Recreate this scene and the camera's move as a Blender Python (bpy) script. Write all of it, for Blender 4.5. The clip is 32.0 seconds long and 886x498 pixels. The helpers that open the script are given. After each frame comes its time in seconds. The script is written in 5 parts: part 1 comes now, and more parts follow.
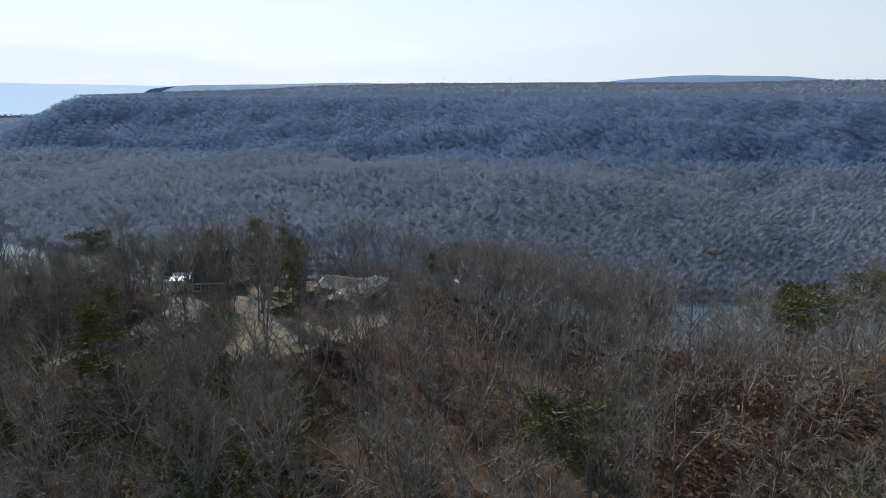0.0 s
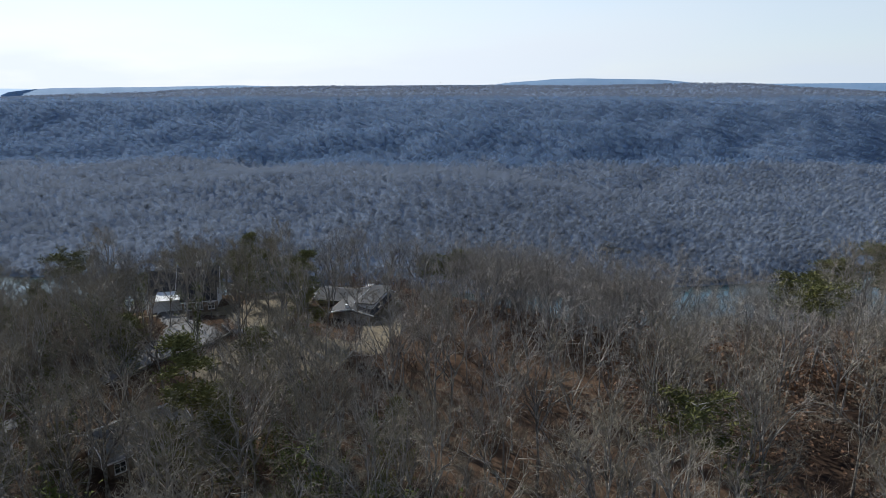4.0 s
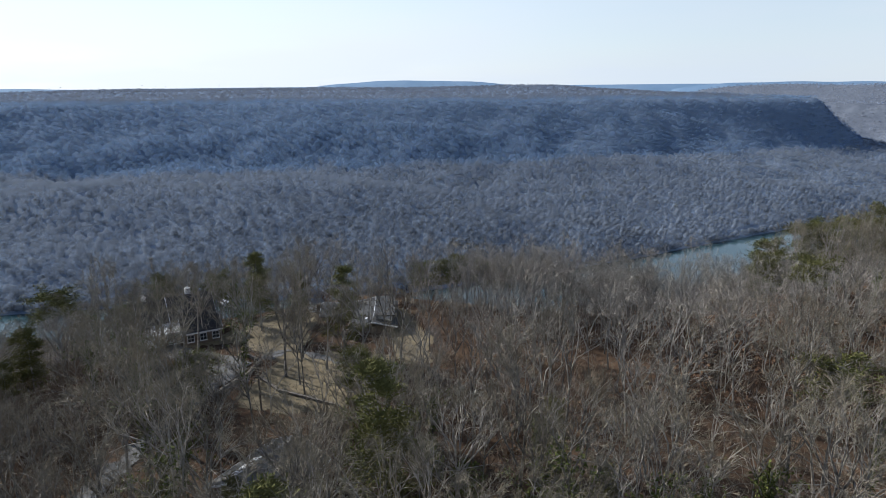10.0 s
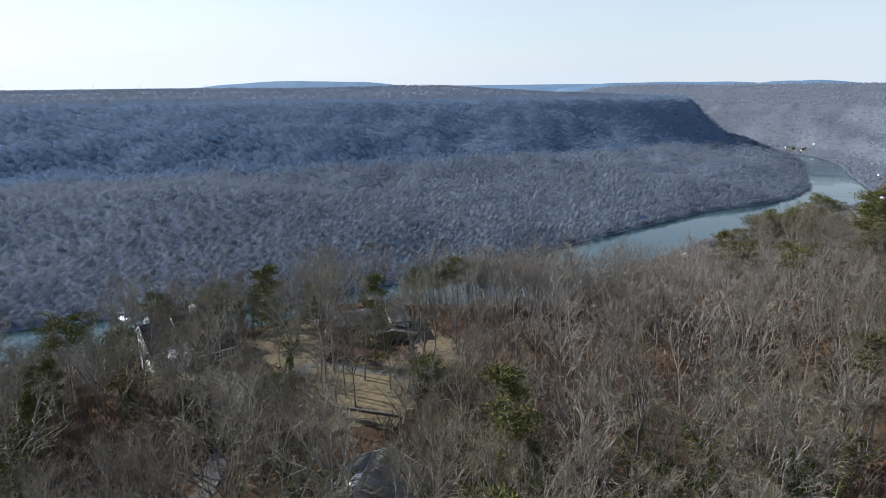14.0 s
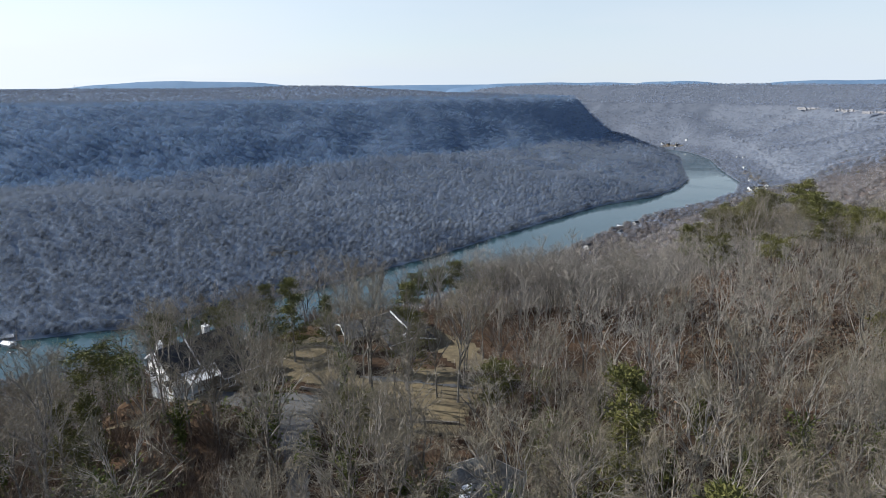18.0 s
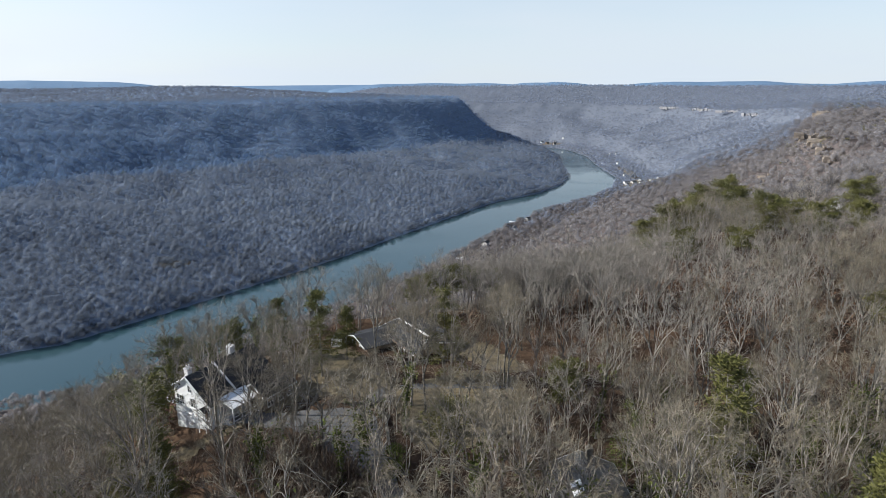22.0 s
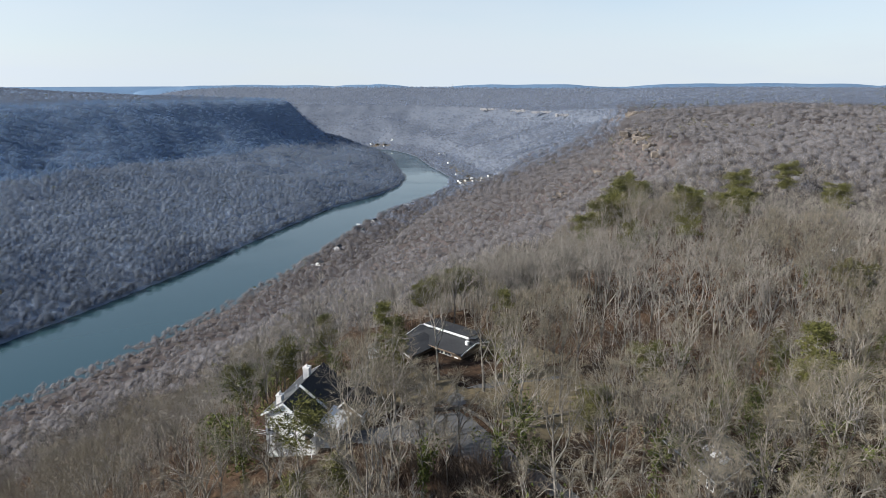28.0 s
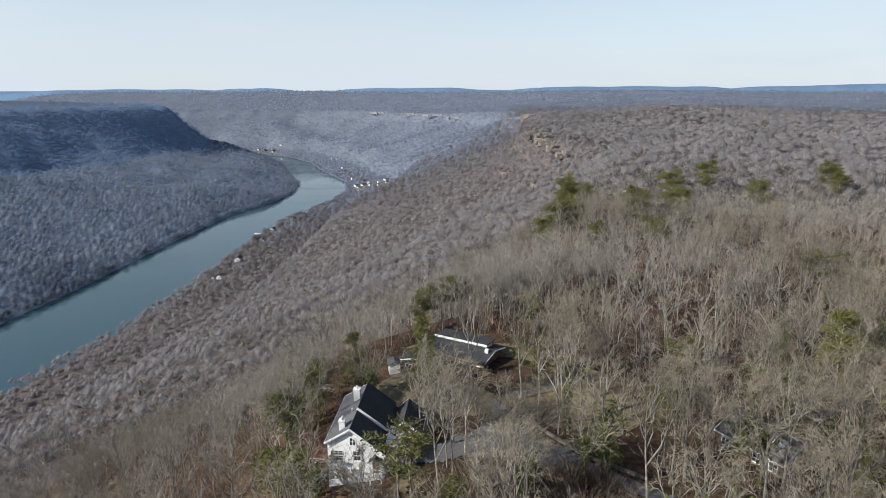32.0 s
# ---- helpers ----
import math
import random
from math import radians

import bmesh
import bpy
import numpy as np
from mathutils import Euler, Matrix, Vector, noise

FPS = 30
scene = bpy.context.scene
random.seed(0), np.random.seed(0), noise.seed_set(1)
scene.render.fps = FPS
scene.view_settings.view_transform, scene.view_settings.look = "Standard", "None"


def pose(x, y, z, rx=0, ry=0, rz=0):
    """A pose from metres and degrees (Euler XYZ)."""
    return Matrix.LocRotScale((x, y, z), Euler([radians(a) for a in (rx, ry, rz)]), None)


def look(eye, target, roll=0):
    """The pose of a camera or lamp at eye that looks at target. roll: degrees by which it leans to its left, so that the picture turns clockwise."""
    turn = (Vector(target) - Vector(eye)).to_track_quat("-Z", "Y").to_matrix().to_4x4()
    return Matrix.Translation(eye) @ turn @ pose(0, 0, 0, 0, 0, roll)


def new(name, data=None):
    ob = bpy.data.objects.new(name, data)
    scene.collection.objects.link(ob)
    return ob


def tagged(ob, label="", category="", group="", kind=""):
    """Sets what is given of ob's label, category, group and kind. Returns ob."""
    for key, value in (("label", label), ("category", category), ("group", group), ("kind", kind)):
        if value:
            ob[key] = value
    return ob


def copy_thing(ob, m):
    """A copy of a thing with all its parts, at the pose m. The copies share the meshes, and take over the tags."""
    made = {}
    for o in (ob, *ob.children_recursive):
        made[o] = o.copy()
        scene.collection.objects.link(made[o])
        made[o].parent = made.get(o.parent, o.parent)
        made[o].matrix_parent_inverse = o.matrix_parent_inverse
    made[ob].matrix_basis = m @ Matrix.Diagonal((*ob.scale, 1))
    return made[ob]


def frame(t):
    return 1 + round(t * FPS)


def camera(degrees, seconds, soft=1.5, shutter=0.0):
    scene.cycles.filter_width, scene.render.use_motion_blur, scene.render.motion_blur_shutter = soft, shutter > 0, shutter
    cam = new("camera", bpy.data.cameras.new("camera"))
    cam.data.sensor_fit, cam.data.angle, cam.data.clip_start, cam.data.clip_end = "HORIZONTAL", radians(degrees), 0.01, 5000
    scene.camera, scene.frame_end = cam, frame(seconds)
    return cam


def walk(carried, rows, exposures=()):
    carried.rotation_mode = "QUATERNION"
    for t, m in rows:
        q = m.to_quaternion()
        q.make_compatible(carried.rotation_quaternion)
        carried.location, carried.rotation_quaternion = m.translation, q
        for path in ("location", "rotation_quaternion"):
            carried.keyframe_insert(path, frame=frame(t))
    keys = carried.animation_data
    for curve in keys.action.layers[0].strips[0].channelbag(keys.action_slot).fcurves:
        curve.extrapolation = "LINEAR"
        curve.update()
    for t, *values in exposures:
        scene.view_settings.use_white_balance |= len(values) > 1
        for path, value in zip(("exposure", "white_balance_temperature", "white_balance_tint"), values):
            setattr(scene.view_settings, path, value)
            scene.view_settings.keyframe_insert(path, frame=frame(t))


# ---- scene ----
cam = camera(69.60, 32.0, soft=0.65)
# seconds, eye, heading, tilt, lean
PATH = [
    (0, 98.80, -128.88, 47.20, 42.35, -14.76, -0.22),
    (1, 94.92, -132.69, 47.50, 40.00, -14.70, -0.17),
    (2, 90.43, -136.63, 47.80, 37.56, -14.65, -0.15),
    (2.5, 87.99, -138.62, 47.95, 36.33, -14.63, -0.15),
    (4.5, 77.37, -146.42, 48.55, 31.18, -14.56, -0.18),
    (6, 68.78, -151.84, 49.00, 27.18, -14.52, -0.22),
    (8, 56.93, -158.14, 49.60, 21.85, -14.50, -0.29),
    (9, 50.92, -160.83, 49.90, 19.20, -14.49, -0.32),
    (10, 44.88, -163.17, 50.20, 16.59, -14.49, -0.36),
    (11, 38.82, -165.17, 50.50, 14.14, -14.49, -0.38),
    (12, 32.75, -166.82, 50.80, 11.69, -14.50, -0.41),
    (13, 26.64, -168.12, 51.10, 9.30, -14.51, -0.42),
    (14, 20.50, -169.09, 51.40, 6.93, -14.52, -0.43),
    (14.5, 17.41, -169.45, 51.55, 5.75, -14.52, -0.43),
    (16.5, 4.86, -170.14, 52.15, 0.93, -14.55, -0.41),
    (17, 1.67, -170.13, 52.30, -0.29, -14.55, -0.40),
    (18, -4.79, -169.91, 52.60, -2.82, -14.56, -0.37),
    (19, -11.37, -169.44, 52.90, -5.39, -14.57, -0.33),
    (20, -18.07, -168.73, 53.20, -8.02, -14.58, -0.29),
    (21, -24.88, -167.79, 53.50, -10.71, -14.58, -0.25),
    (22, -31.81, -166.62, 53.80, -13.47, -14.58, -0.20),
    (23, -38.82, -165.24, 54.10, -16.22, -14.57, -0.15),
    (24, -45.88, -163.63, 54.40, -19.01, -14.56, -0.10),
    (25, -52.94, -161.78, 54.70, -21.68, -14.54, -0.05),
    (25.5, -56.46, -160.75, 54.85, -23.01, -14.53, -0.03),
    (27.5, -70.16, -155.91, 55.45, -28.12, -14.47, 0.02),
    (28, -73.43, -154.48, 55.60, -29.39, -14.45, 0.03),
    (29, -79.68, -151.32, 55.90, -31.92, -14.39, 0.03),
    (30, -85.42, -147.68, 56.20, -34.48, -14.33, 0.00),
    (31, -90.47, -143.48, 56.50, -36.98, -14.26, -0.05),
    (32, -94.64, -138.61, 56.80, -39.48, -14.17, -0.13),
]
walk(cam, [(t, pose(x, y, z, 0, 0, h) @ pose(0, 0, 0, 90 + p) @ pose(0, 0, 0, 0, 0, r)) for t, x, y, z, h, p, r in PATH],
     exposures=[(0, 0.33, 5900, 9), (10, 0.48, 5920, 9), (24, 0.52, 6060, 9), (32, 0.45, 6110, 9)])

# ---- light ----
SUN_AZ, SUN_EL = -72.0, 30.0
world = bpy.data.worlds.new("sky")
scene.world = world
world.use_nodes = True
wt = world.node_tree
sky = wt.nodes.new("ShaderNodeTexSky")
sky.sky_type, sky.sun_disc = "NISHITA", False
sky.sun_elevation, sky.sun_rotation = radians(SUN_EL), radians(SUN_AZ)
sky.air_density, sky.dust_density, sky.ozone_density, sky.altitude = 1.0, 0.4, 1.6, 500
# thin high cloud, drawn out in streaks
coord = wt.nodes.new("ShaderNodeTexCoord")
stretch = wt.nodes.new("ShaderNodeMapping")
stretch.inputs["Scale"].default_value = (1.2, 1.6, 7.0)
streak = wt.nodes.new("ShaderNodeTexNoise")
streak.inputs["Scale"].default_value, streak.inputs["Detail"].default_value = 1.6, 5
cover = wt.nodes.new("ShaderNodeMapRange")
cover.inputs["From Min"].default_value, cover.inputs["From Max"].default_value = 0.30, 0.72
cover.inputs["To Min"].default_value, cover.inputs["To Max"].default_value = 0.74, 1.08
veil = wt.nodes.new("ShaderNodeMix")
veil.data_type = "RGBA"
sun_side = wt.nodes.new("ShaderNodeVectorMath")
sun_side.operation = "DOT_PRODUCT"
sun_side.inputs[1].default_value = (math.sin(radians(SUN_AZ)) * 0.87, math.cos(radians(SUN_AZ)) * 0.87, 0.5)
aureole = wt.nodes.new("ShaderNodeMapRange")
aureole.interpolation_type = "SMOOTHSTEP"
aureole.inputs["From Min"].default_value, aureole.inputs["From Max"].default_value = 0.1, 1.0
bright = wt.nodes.new("ShaderNodeMix")
bright.data_type = "RGBA"
bright.inputs["A"].default_value, bright.inputs["B"].default_value = (5.2, 5.55, 5.8, 1), (7.2, 7.28, 7.35, 1)
wt.links.new(coord.outputs["Generated"], sun_side.inputs[0])
wt.links.new(sun_side.outputs["Value"], aureole.inputs["Value"])
wt.links.new(aureole.outputs[0], bright.inputs["Factor"])
wt.links.new(bright.outputs["Result"], veil.inputs["B"])
wt.links.new(coord.outputs["Generated"], stretch.inputs["Vector"])
wt.links.new(stretch.outputs[0], streak.inputs["Vector"])
wt.links.new(streak.outputs["Fac"], cover.inputs["Value"])
split = wt.nodes.new("ShaderNodeSeparateXYZ")
low_sky = wt.nodes.new("ShaderNodeMapRange")
low_sky.inputs["From Min"].default_value, low_sky.inputs["From Max"].default_value = 0.0, 0.45
low_sky.inputs["To Min"].default_value, low_sky.inputs["To Max"].default_value = 1.1, 0.12
share = wt.nodes.new("ShaderNodeMath")
share.operation, share.use_clamp = "MULTIPLY", True
wt.links.new(coord.outputs["Generated"], split.inputs[0])
wt.links.new(split.outputs["Z"], low_sky.inputs["Value"])
wt.links.new(cover.outputs[0], share.inputs[0])
wt.links.new(low_sky.outputs[0], share.inputs[1])
wt.links.new(share.outputs[0], veil.inputs["Factor"])
wt.links.new(sky.outputs[0], veil.inputs["A"])
wt.links.new(veil.outputs["Result"], wt.nodes["Background"].inputs["Color"])
wt.nodes["Background"].inputs["Strength"].default_value = 0.101
sun = new("sun", bpy.data.lights.new("sun", "SUN"))
sun.data.energy, sun.data.angle, sun.data.color = 5.4, radians(0.6), (1.0, 0.93, 0.82)
sa, se = radians(SUN_AZ), radians(SUN_EL)
sun.matrix_world = look((math.sin(sa) * math.cos(se) * 500, math.cos(sa) * math.cos(se) * 500, math.sin(se) * 500), (0, 0, 0))


# ---- materials ----
def material(name, low, high, scale=1.0, rough=0.9, bump=0.0, coarse=0.0, island=0.0, per_object=0.0, metal=0.0, spec=0.3, porous=0.0, sheer=0.0, weave=1.0, swing=0.25):
    """Two colours mixed by fine and coarse noise, in metres of the object's own space."""
    m = bpy.data.materials.new(name)
    m.use_nodes = True
    nt = m.node_tree
    bsdf = nt.nodes["Principled BSDF"]
    bsdf.inputs["Roughness"].default_value, bsdf.inputs["Metallic"].default_value = rough, metal
    bsdf.inputs["Specular IOR Level"].default_value = spec
    geo = nt.nodes.new("ShaderNodeNewGeometry")
    fine = nt.nodes.new("ShaderNodeTexNoise")
    fine.inputs["Scale"].default_value, fine.inputs["Detail"].default_value = scale, 6
    nt.links.new(geo.outputs["Position"], fine.inputs["Vector"])
    value = fine.outputs["Fac"]

    def blend(a, b, fac):
        n = nt.nodes.new("ShaderNodeMix")
        n.inputs["Factor"].default_value = fac
        nt.links.new(a, n.inputs["A"])
        nt.links.new(b, n.inputs["B"])
        return n.outputs["Result"]

    if coarse:
        wide = nt.nodes.new("ShaderNodeTexNoise")
        wide.inputs["Scale"].default_value, wide.inputs["Detail"].default_value = coarse, 3
        nt.links.new(geo.outputs["Position"], wide.inputs["Vector"])
        value = blend(value, wide.outputs["Fac"], 0.5)
    spread = nt.nodes.new("ShaderNodeMapRange")
    spread.inputs["From Min"].default_value, spread.inputs["From Max"].default_value = 0.33, 0.67
    nt.links.new(value, spread.inputs["Value"])
    value = spread.outputs[0]
    if island:
        value = blend(value, geo.outputs["Random Per Island"], island)
    if per_object:
        info = nt.nodes.new("ShaderNodeObjectInfo")
        value = blend(value, info.outputs["Random"], per_object)
    ramp = nt.nodes.new("ShaderNodeMix")
    ramp.data_type = "RGBA"
    ramp.inputs["A"].default_value, ramp.inputs["B"].default_value = (*low, 1), (*high, 1)
    nt.links.new(value, ramp.inputs["Factor"])
    nt.links.new(ramp.outputs["Result"], bsdf.inputs["Base Color"])
    if porous:
        glow = nt.nodes.new("ShaderNodeBsdfTranslucent")
        nt.links.new(ramp.outputs["Result"], glow.inputs["Color"])
        both = nt.nodes.new("ShaderNodeMixShader")
        both.inputs[0].default_value = porous
        nt.links.new(bsdf.outputs[0], both.inputs[1])
        nt.links.new(glow.outputs[0], both.inputs[2])
        nt.links.new(both.outputs[0], nt.nodes["Material Output"].inputs["Surface"])
        if sheer:
            # a crown of bare twigs takes a share of the light from above in its depth, and lets the sight through
            scaled = nt.nodes.new("ShaderNodeVectorMath")
            scaled.operation = "MULTIPLY_ADD"
            scaled.inputs[1].default_value, scaled.inputs[2].default_value = (0.8, 0.8, 0.8), (0, 0, 0.2)
            unit = nt.nodes.new("ShaderNodeVectorMath")
            unit.operation = "NORMALIZE"
            nt.links.new(geo.outputs["Normal"], scaled.inputs[0])
            nt.links.new(scaled.outputs[0], unit.inputs[0])
            nt.links.new(unit.outputs[0], bsdf.inputs["Normal"])
            nt.links.new(unit.outputs[0], glow.inputs["Normal"])
            upright = nt.nodes.new("ShaderNodeMapping")
            upright.inputs["Scale"].default_value = (0.9, 0.9, 0.25)
            gaps = nt.nodes.new("ShaderNodeTexNoise")
            gaps.inputs["Scale"].default_value, gaps.inputs["Detail"].default_value = weave, 3
            span = nt.nodes.new("ShaderNodeMapRange")
            span.inputs["From Min"].default_value, span.inputs["From Max"].default_value = 0.35, 0.65
            span.inputs["To Min"].default_value, span.inputs["To Max"].default_value = sheer + swing, sheer - swing
            clear = nt.nodes.new("ShaderNodeBsdfTransparent")
            open_wood = nt.nodes.new("ShaderNodeMixShader")
            nt.links.new(geo.outputs["Position"], upright.inputs["Vector"])
            nt.links.new(upright.outputs[0], gaps.inputs["Vector"])
            nt.links.new(gaps.outputs["Fac"], span.inputs["Value"])
            nt.links.new(span.outputs[0], open_wood.inputs[0])
            nt.links.new(both.outputs[0], open_wood.inputs[1])
            nt.links.new(clear.outputs[0], open_wood.inputs[2])
            nt.links.new(open_wood.outputs[0], nt.nodes["Material Output"].inputs["Surface"])
    if bump:
        b = nt.nodes.new("ShaderNodeBump")
        b.inputs["Strength"].default_value, b.inputs["Distance"].default_value = 0.6, bump
        nt.links.new(fine.outputs["Fac"], b.inputs["Height"])
        nt.links.new(b.outputs["Normal"], bsdf.inputs["Normal"])
    return m


LITTER = material("leaf_litter", (0.024, 0.018, 0.0145), (0.103, 0.067, 0.044), 0.9, 0.95, 0.15, 0.05, spec=0.0)
# the two far floors carry bluish haze in their base colour
FLOOR_HAZED = material("hazed_woodland_floor", (0.118, 0.15, 0.203), (0.155, 0.19, 0.246), 0.08, 0.95, coarse=0.01, spec=0.0)
RIM_FLOOR_HAZED = material("hazed_far_slope_litter", (0.1, 0.115, 0.145), (0.15, 0.164, 0.194), 0.08, 0.95, coarse=0.01, spec=0.0)
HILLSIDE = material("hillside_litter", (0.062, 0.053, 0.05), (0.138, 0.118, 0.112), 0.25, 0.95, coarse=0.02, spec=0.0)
GRASS = material("winter_grass", (0.066, 0.053, 0.034), (0.185, 0.145, 0.082), 1.1, 0.95, 0.05, 0.09)
ASPHALT = material("worn_asphalt", (0.07, 0.07, 0.073), (0.13, 0.127, 0.125), 2.0, 0.9, 0.01, 0.15)
BARK = material("grey_bark", (0.04, 0.034, 0.029), (0.365, 0.333, 0.29), 2.2, 0.9, 0.02, per_object=0.4)
LIMB = material("bare_limbs", (0.07, 0.063, 0.056), (0.345, 0.317, 0.28), 0.35, 0.9, island=0.5, spec=0.0)
TWIG = material("bare_twigs", (0.073, 0.064, 0.055), (0.35, 0.316, 0.272), 0.5, 0.9, island=0.35, per_object=0.4, spec=0.0)
TWIG_NEAR = material("fine_twigs", (0.055, 0.046, 0.034), (0.325, 0.282, 0.212), 0.5, 0.9, island=0.35, per_object=0.4, spec=0.0)
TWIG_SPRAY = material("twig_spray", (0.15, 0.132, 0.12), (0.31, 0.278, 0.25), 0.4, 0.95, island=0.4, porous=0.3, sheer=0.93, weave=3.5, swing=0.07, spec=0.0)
SLOPE_SPRAY = material("slope_twig_spray", (0.19, 0.175, 0.175), (0.34, 0.318, 0.316), 0.1, 0.95, coarse=0.015, island=0.4, porous=0.3, sheer=0.72, weave=2.4, swing=0.14, spec=0.0)
BRUSH = material("brush_twigs", (0.06, 0.047, 0.038), (0.27, 0.205, 0.155), 0.3, 0.95, coarse=0.03, island=0.4, spec=0.0)
DEAD_LEAF = material("withered_leaves", (0.08, 0.046, 0.027), (0.21, 0.12, 0.068), 0.4, 0.9, island=0.5)
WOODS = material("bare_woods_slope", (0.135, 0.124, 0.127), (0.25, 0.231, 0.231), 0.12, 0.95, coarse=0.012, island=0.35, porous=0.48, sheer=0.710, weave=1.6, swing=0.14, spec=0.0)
# next five: blue distance haze mixed into the colour, least on the flat
HAZED_BENCH = material("hazed_woods_bench", (0.19, 0.225, 0.284), (0.275, 0.312, 0.372), 0.35, 0.95, coarse=0.012, island=0.35, porous=0.48, sheer=0.75, weave=1.6, swing=0.14, spec=0.0)
HAZED_FLAT = material("hazed_woods_river_flat", (0.145, 0.171, 0.217), (0.212, 0.24, 0.288), 0.35, 0.95, coarse=0.012, island=0.35, porous=0.48, sheer=0.75, weave=1.6, swing=0.14, spec=0.0)
HAZED_RIDGE = material("hazed_woods_ridge", (0.168, 0.25, 0.378), (0.232, 0.318, 0.45), 0.08, 0.95, coarse=0.01, island=0.35, porous=0.48, sheer=0.78, weave=1.6, swing=0.14, spec=0.0)
HAZED_TABLE = material("hazed_woods_tableland", (0.235, 0.268, 0.338), (0.32, 0.353, 0.425), 0.08, 0.95, coarse=0.006, island=0.35, porous=0.48, sheer=0.82, weave=1.6, swing=0.14, spec=0.0)
HAZED_BROW = material("hazed_woods_brow", (0.165, 0.192, 0.245), (0.215, 0.242, 0.298), 0.08, 0.95, coarse=0.006, island=0.35, porous=0.48, sheer=0.75, weave=1.6, swing=0.14, spec=0.0)
NEEDLES = material("pine_needles", (0.045, 0.05, 0.017), (0.155, 0.148, 0.05), 0.8, 0.92, spec=0.1, island=0.4, per_object=0.3)
IVY = material("ivy_leaves", (0.04, 0.053, 0.015), (0.13, 0.142, 0.042), 1.5, 0.92, island=0.5, spec=0.1)
ROCK = material("sandstone", (0.09, 0.076, 0.065), (0.29, 0.245, 0.2), 0.25, 0.9, 0.6, 0.05)
ROCK_PALE = material("pale_rim_rock", (0.2, 0.2, 0.215), (0.36, 0.345, 0.35), 0.15, 0.95, 0.6, 0.03)
SIDING = material("white_siding", (0.70, 0.70, 0.69), (0.82, 0.82, 0.81), 1.5, 0.6, 0.003, 0.3)
TRIM = material("white_trim", (0.72, 0.72, 0.72), (0.80, 0.80, 0.80), 2.0, 0.5)
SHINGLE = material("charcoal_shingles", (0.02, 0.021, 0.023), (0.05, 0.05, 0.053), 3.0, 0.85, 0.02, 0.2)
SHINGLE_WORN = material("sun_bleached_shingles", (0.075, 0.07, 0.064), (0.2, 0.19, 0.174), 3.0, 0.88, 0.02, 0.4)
SHINGLE_GREY = material("grey_shingles", (0.06, 0.062, 0.066), (0.12, 0.12, 0.122), 3.0, 0.85, 0.02, 0.2)
GLASS = material("window_glass", (0.02, 0.025, 0.03), (0.04, 0.045, 0.05), 0.6, 0.08, spec=0.6)
PALE_BRICK = material("painted_brick", (0.58, 0.56, 0.54), (0.74, 0.72, 0.70), 4.0, 0.8, 0.02)
DECK_WOOD = material("redwood_deck", (0.11, 0.05, 0.038), (0.20, 0.10, 0.075), 1.5, 0.8, 0.01)
BROWN_WALL = material("brown_boards", (0.10, 0.075, 0.055), (0.20, 0.15, 0.11), 1.2, 0.85, 0.01)
STONE = material("stacked_stone", (0.08, 0.07, 0.06), (0.2, 0.18, 0.155), 2.5, 0.9, 0.05)
POLE_WOOD = material("weathered_pole", (0.10, 0.085, 0.07), (0.19, 0.165, 0.14), 2.0, 0.9)
# blue of the air between is painted into the skyline hills
FAR_HAZED = material("haze_blue_hills", (0.11, 0.185, 0.29), (0.14, 0.215, 0.32), 0.01, 1.0)


def water_material():
    m = bpy.data.materials.new("river_water")
    m.use_nodes = True
    nt = m.node_tree
    b = nt.nodes["Principled BSDF"]
    b.inputs["Base Color"].default_value = (0.03, 0.062, 0.072, 1)
    b.inputs["Specular IOR Level"].default_value = 0.5
    b.inputs["Roughness"].default_value, b.inputs["IOR"].default_value = 0.05, 1.33
    geo = nt.nodes.new("ShaderNodeNewGeometry")
    mp = nt.nodes.new("ShaderNodeMapping")
    mp.inputs["Scale"].default_value = (0.05, 0.09, 0.05)
    n = nt.nodes.new("ShaderNodeTexNoise")
    n.inputs["Scale"].default_value, n.inputs["Detail"].default_value = 1.0, 6
    bump = nt.nodes.new("ShaderNodeBump")
    bump.inputs["Strength"].default_value, bump.inputs["Distance"].default_value = 0.12, 0.15
    rr = nt.nodes.new("ShaderNodeMapRange")
    rr.inputs["From Min"].default_value, rr.inputs["From Max"].default_value = 0.4, 0.65
    rr.inputs["To Min"].default_value, rr.inputs["To Max"].default_value = 0.02, 0.14
    wide = nt.nodes.new("ShaderNodeTexNoise")
    wide.inputs["Scale"].default_value = 0.012
    nt.links.new(geo.outputs["Position"], mp.inputs["Vector"])
    nt.links.new(geo.outputs["Position"], wide.inputs["Vector"])
    nt.links.new(mp.outputs[0], n.inputs["Vector"])
    nt.links.new(n.outputs["Fac"], bump.inputs["Height"])
    nt.links.new(bump.outputs["Normal"], b.inputs["Normal"])
    nt.links.new(wide.outputs["Fac"], rr.inputs["Value"])
    nt.links.new(rr.outputs[0], b.inputs["Roughness"])
    return m


WATER_MAT = water_material()


# ---- mesh helpers ----
def tri_mesh(name, verts, tris, mat, smooth=False):
    """A triangle mesh from arrays."""
    verts, tris = np.asarray(verts, np.float32), np.asarray(tris, np.int32)
    me = bpy.data.meshes.new(name)
    me.vertices.add(len(verts))
    me.vertices.foreach_set("co", verts.ravel())
    me.loops.add(tris.size)
    me.loops.foreach_set("vertex_index", tris.ravel())
    me.polygons.add(len(tris))
    me.polygons.foreach_set("loop_start", np.arange(0, tris.size, 3, dtype=np.int32))
    me.polygons.foreach_set("use_smooth", np.full(len(tris), smooth))
    me.materials.append(mat)
    me.update()
    me.validate()
    return me


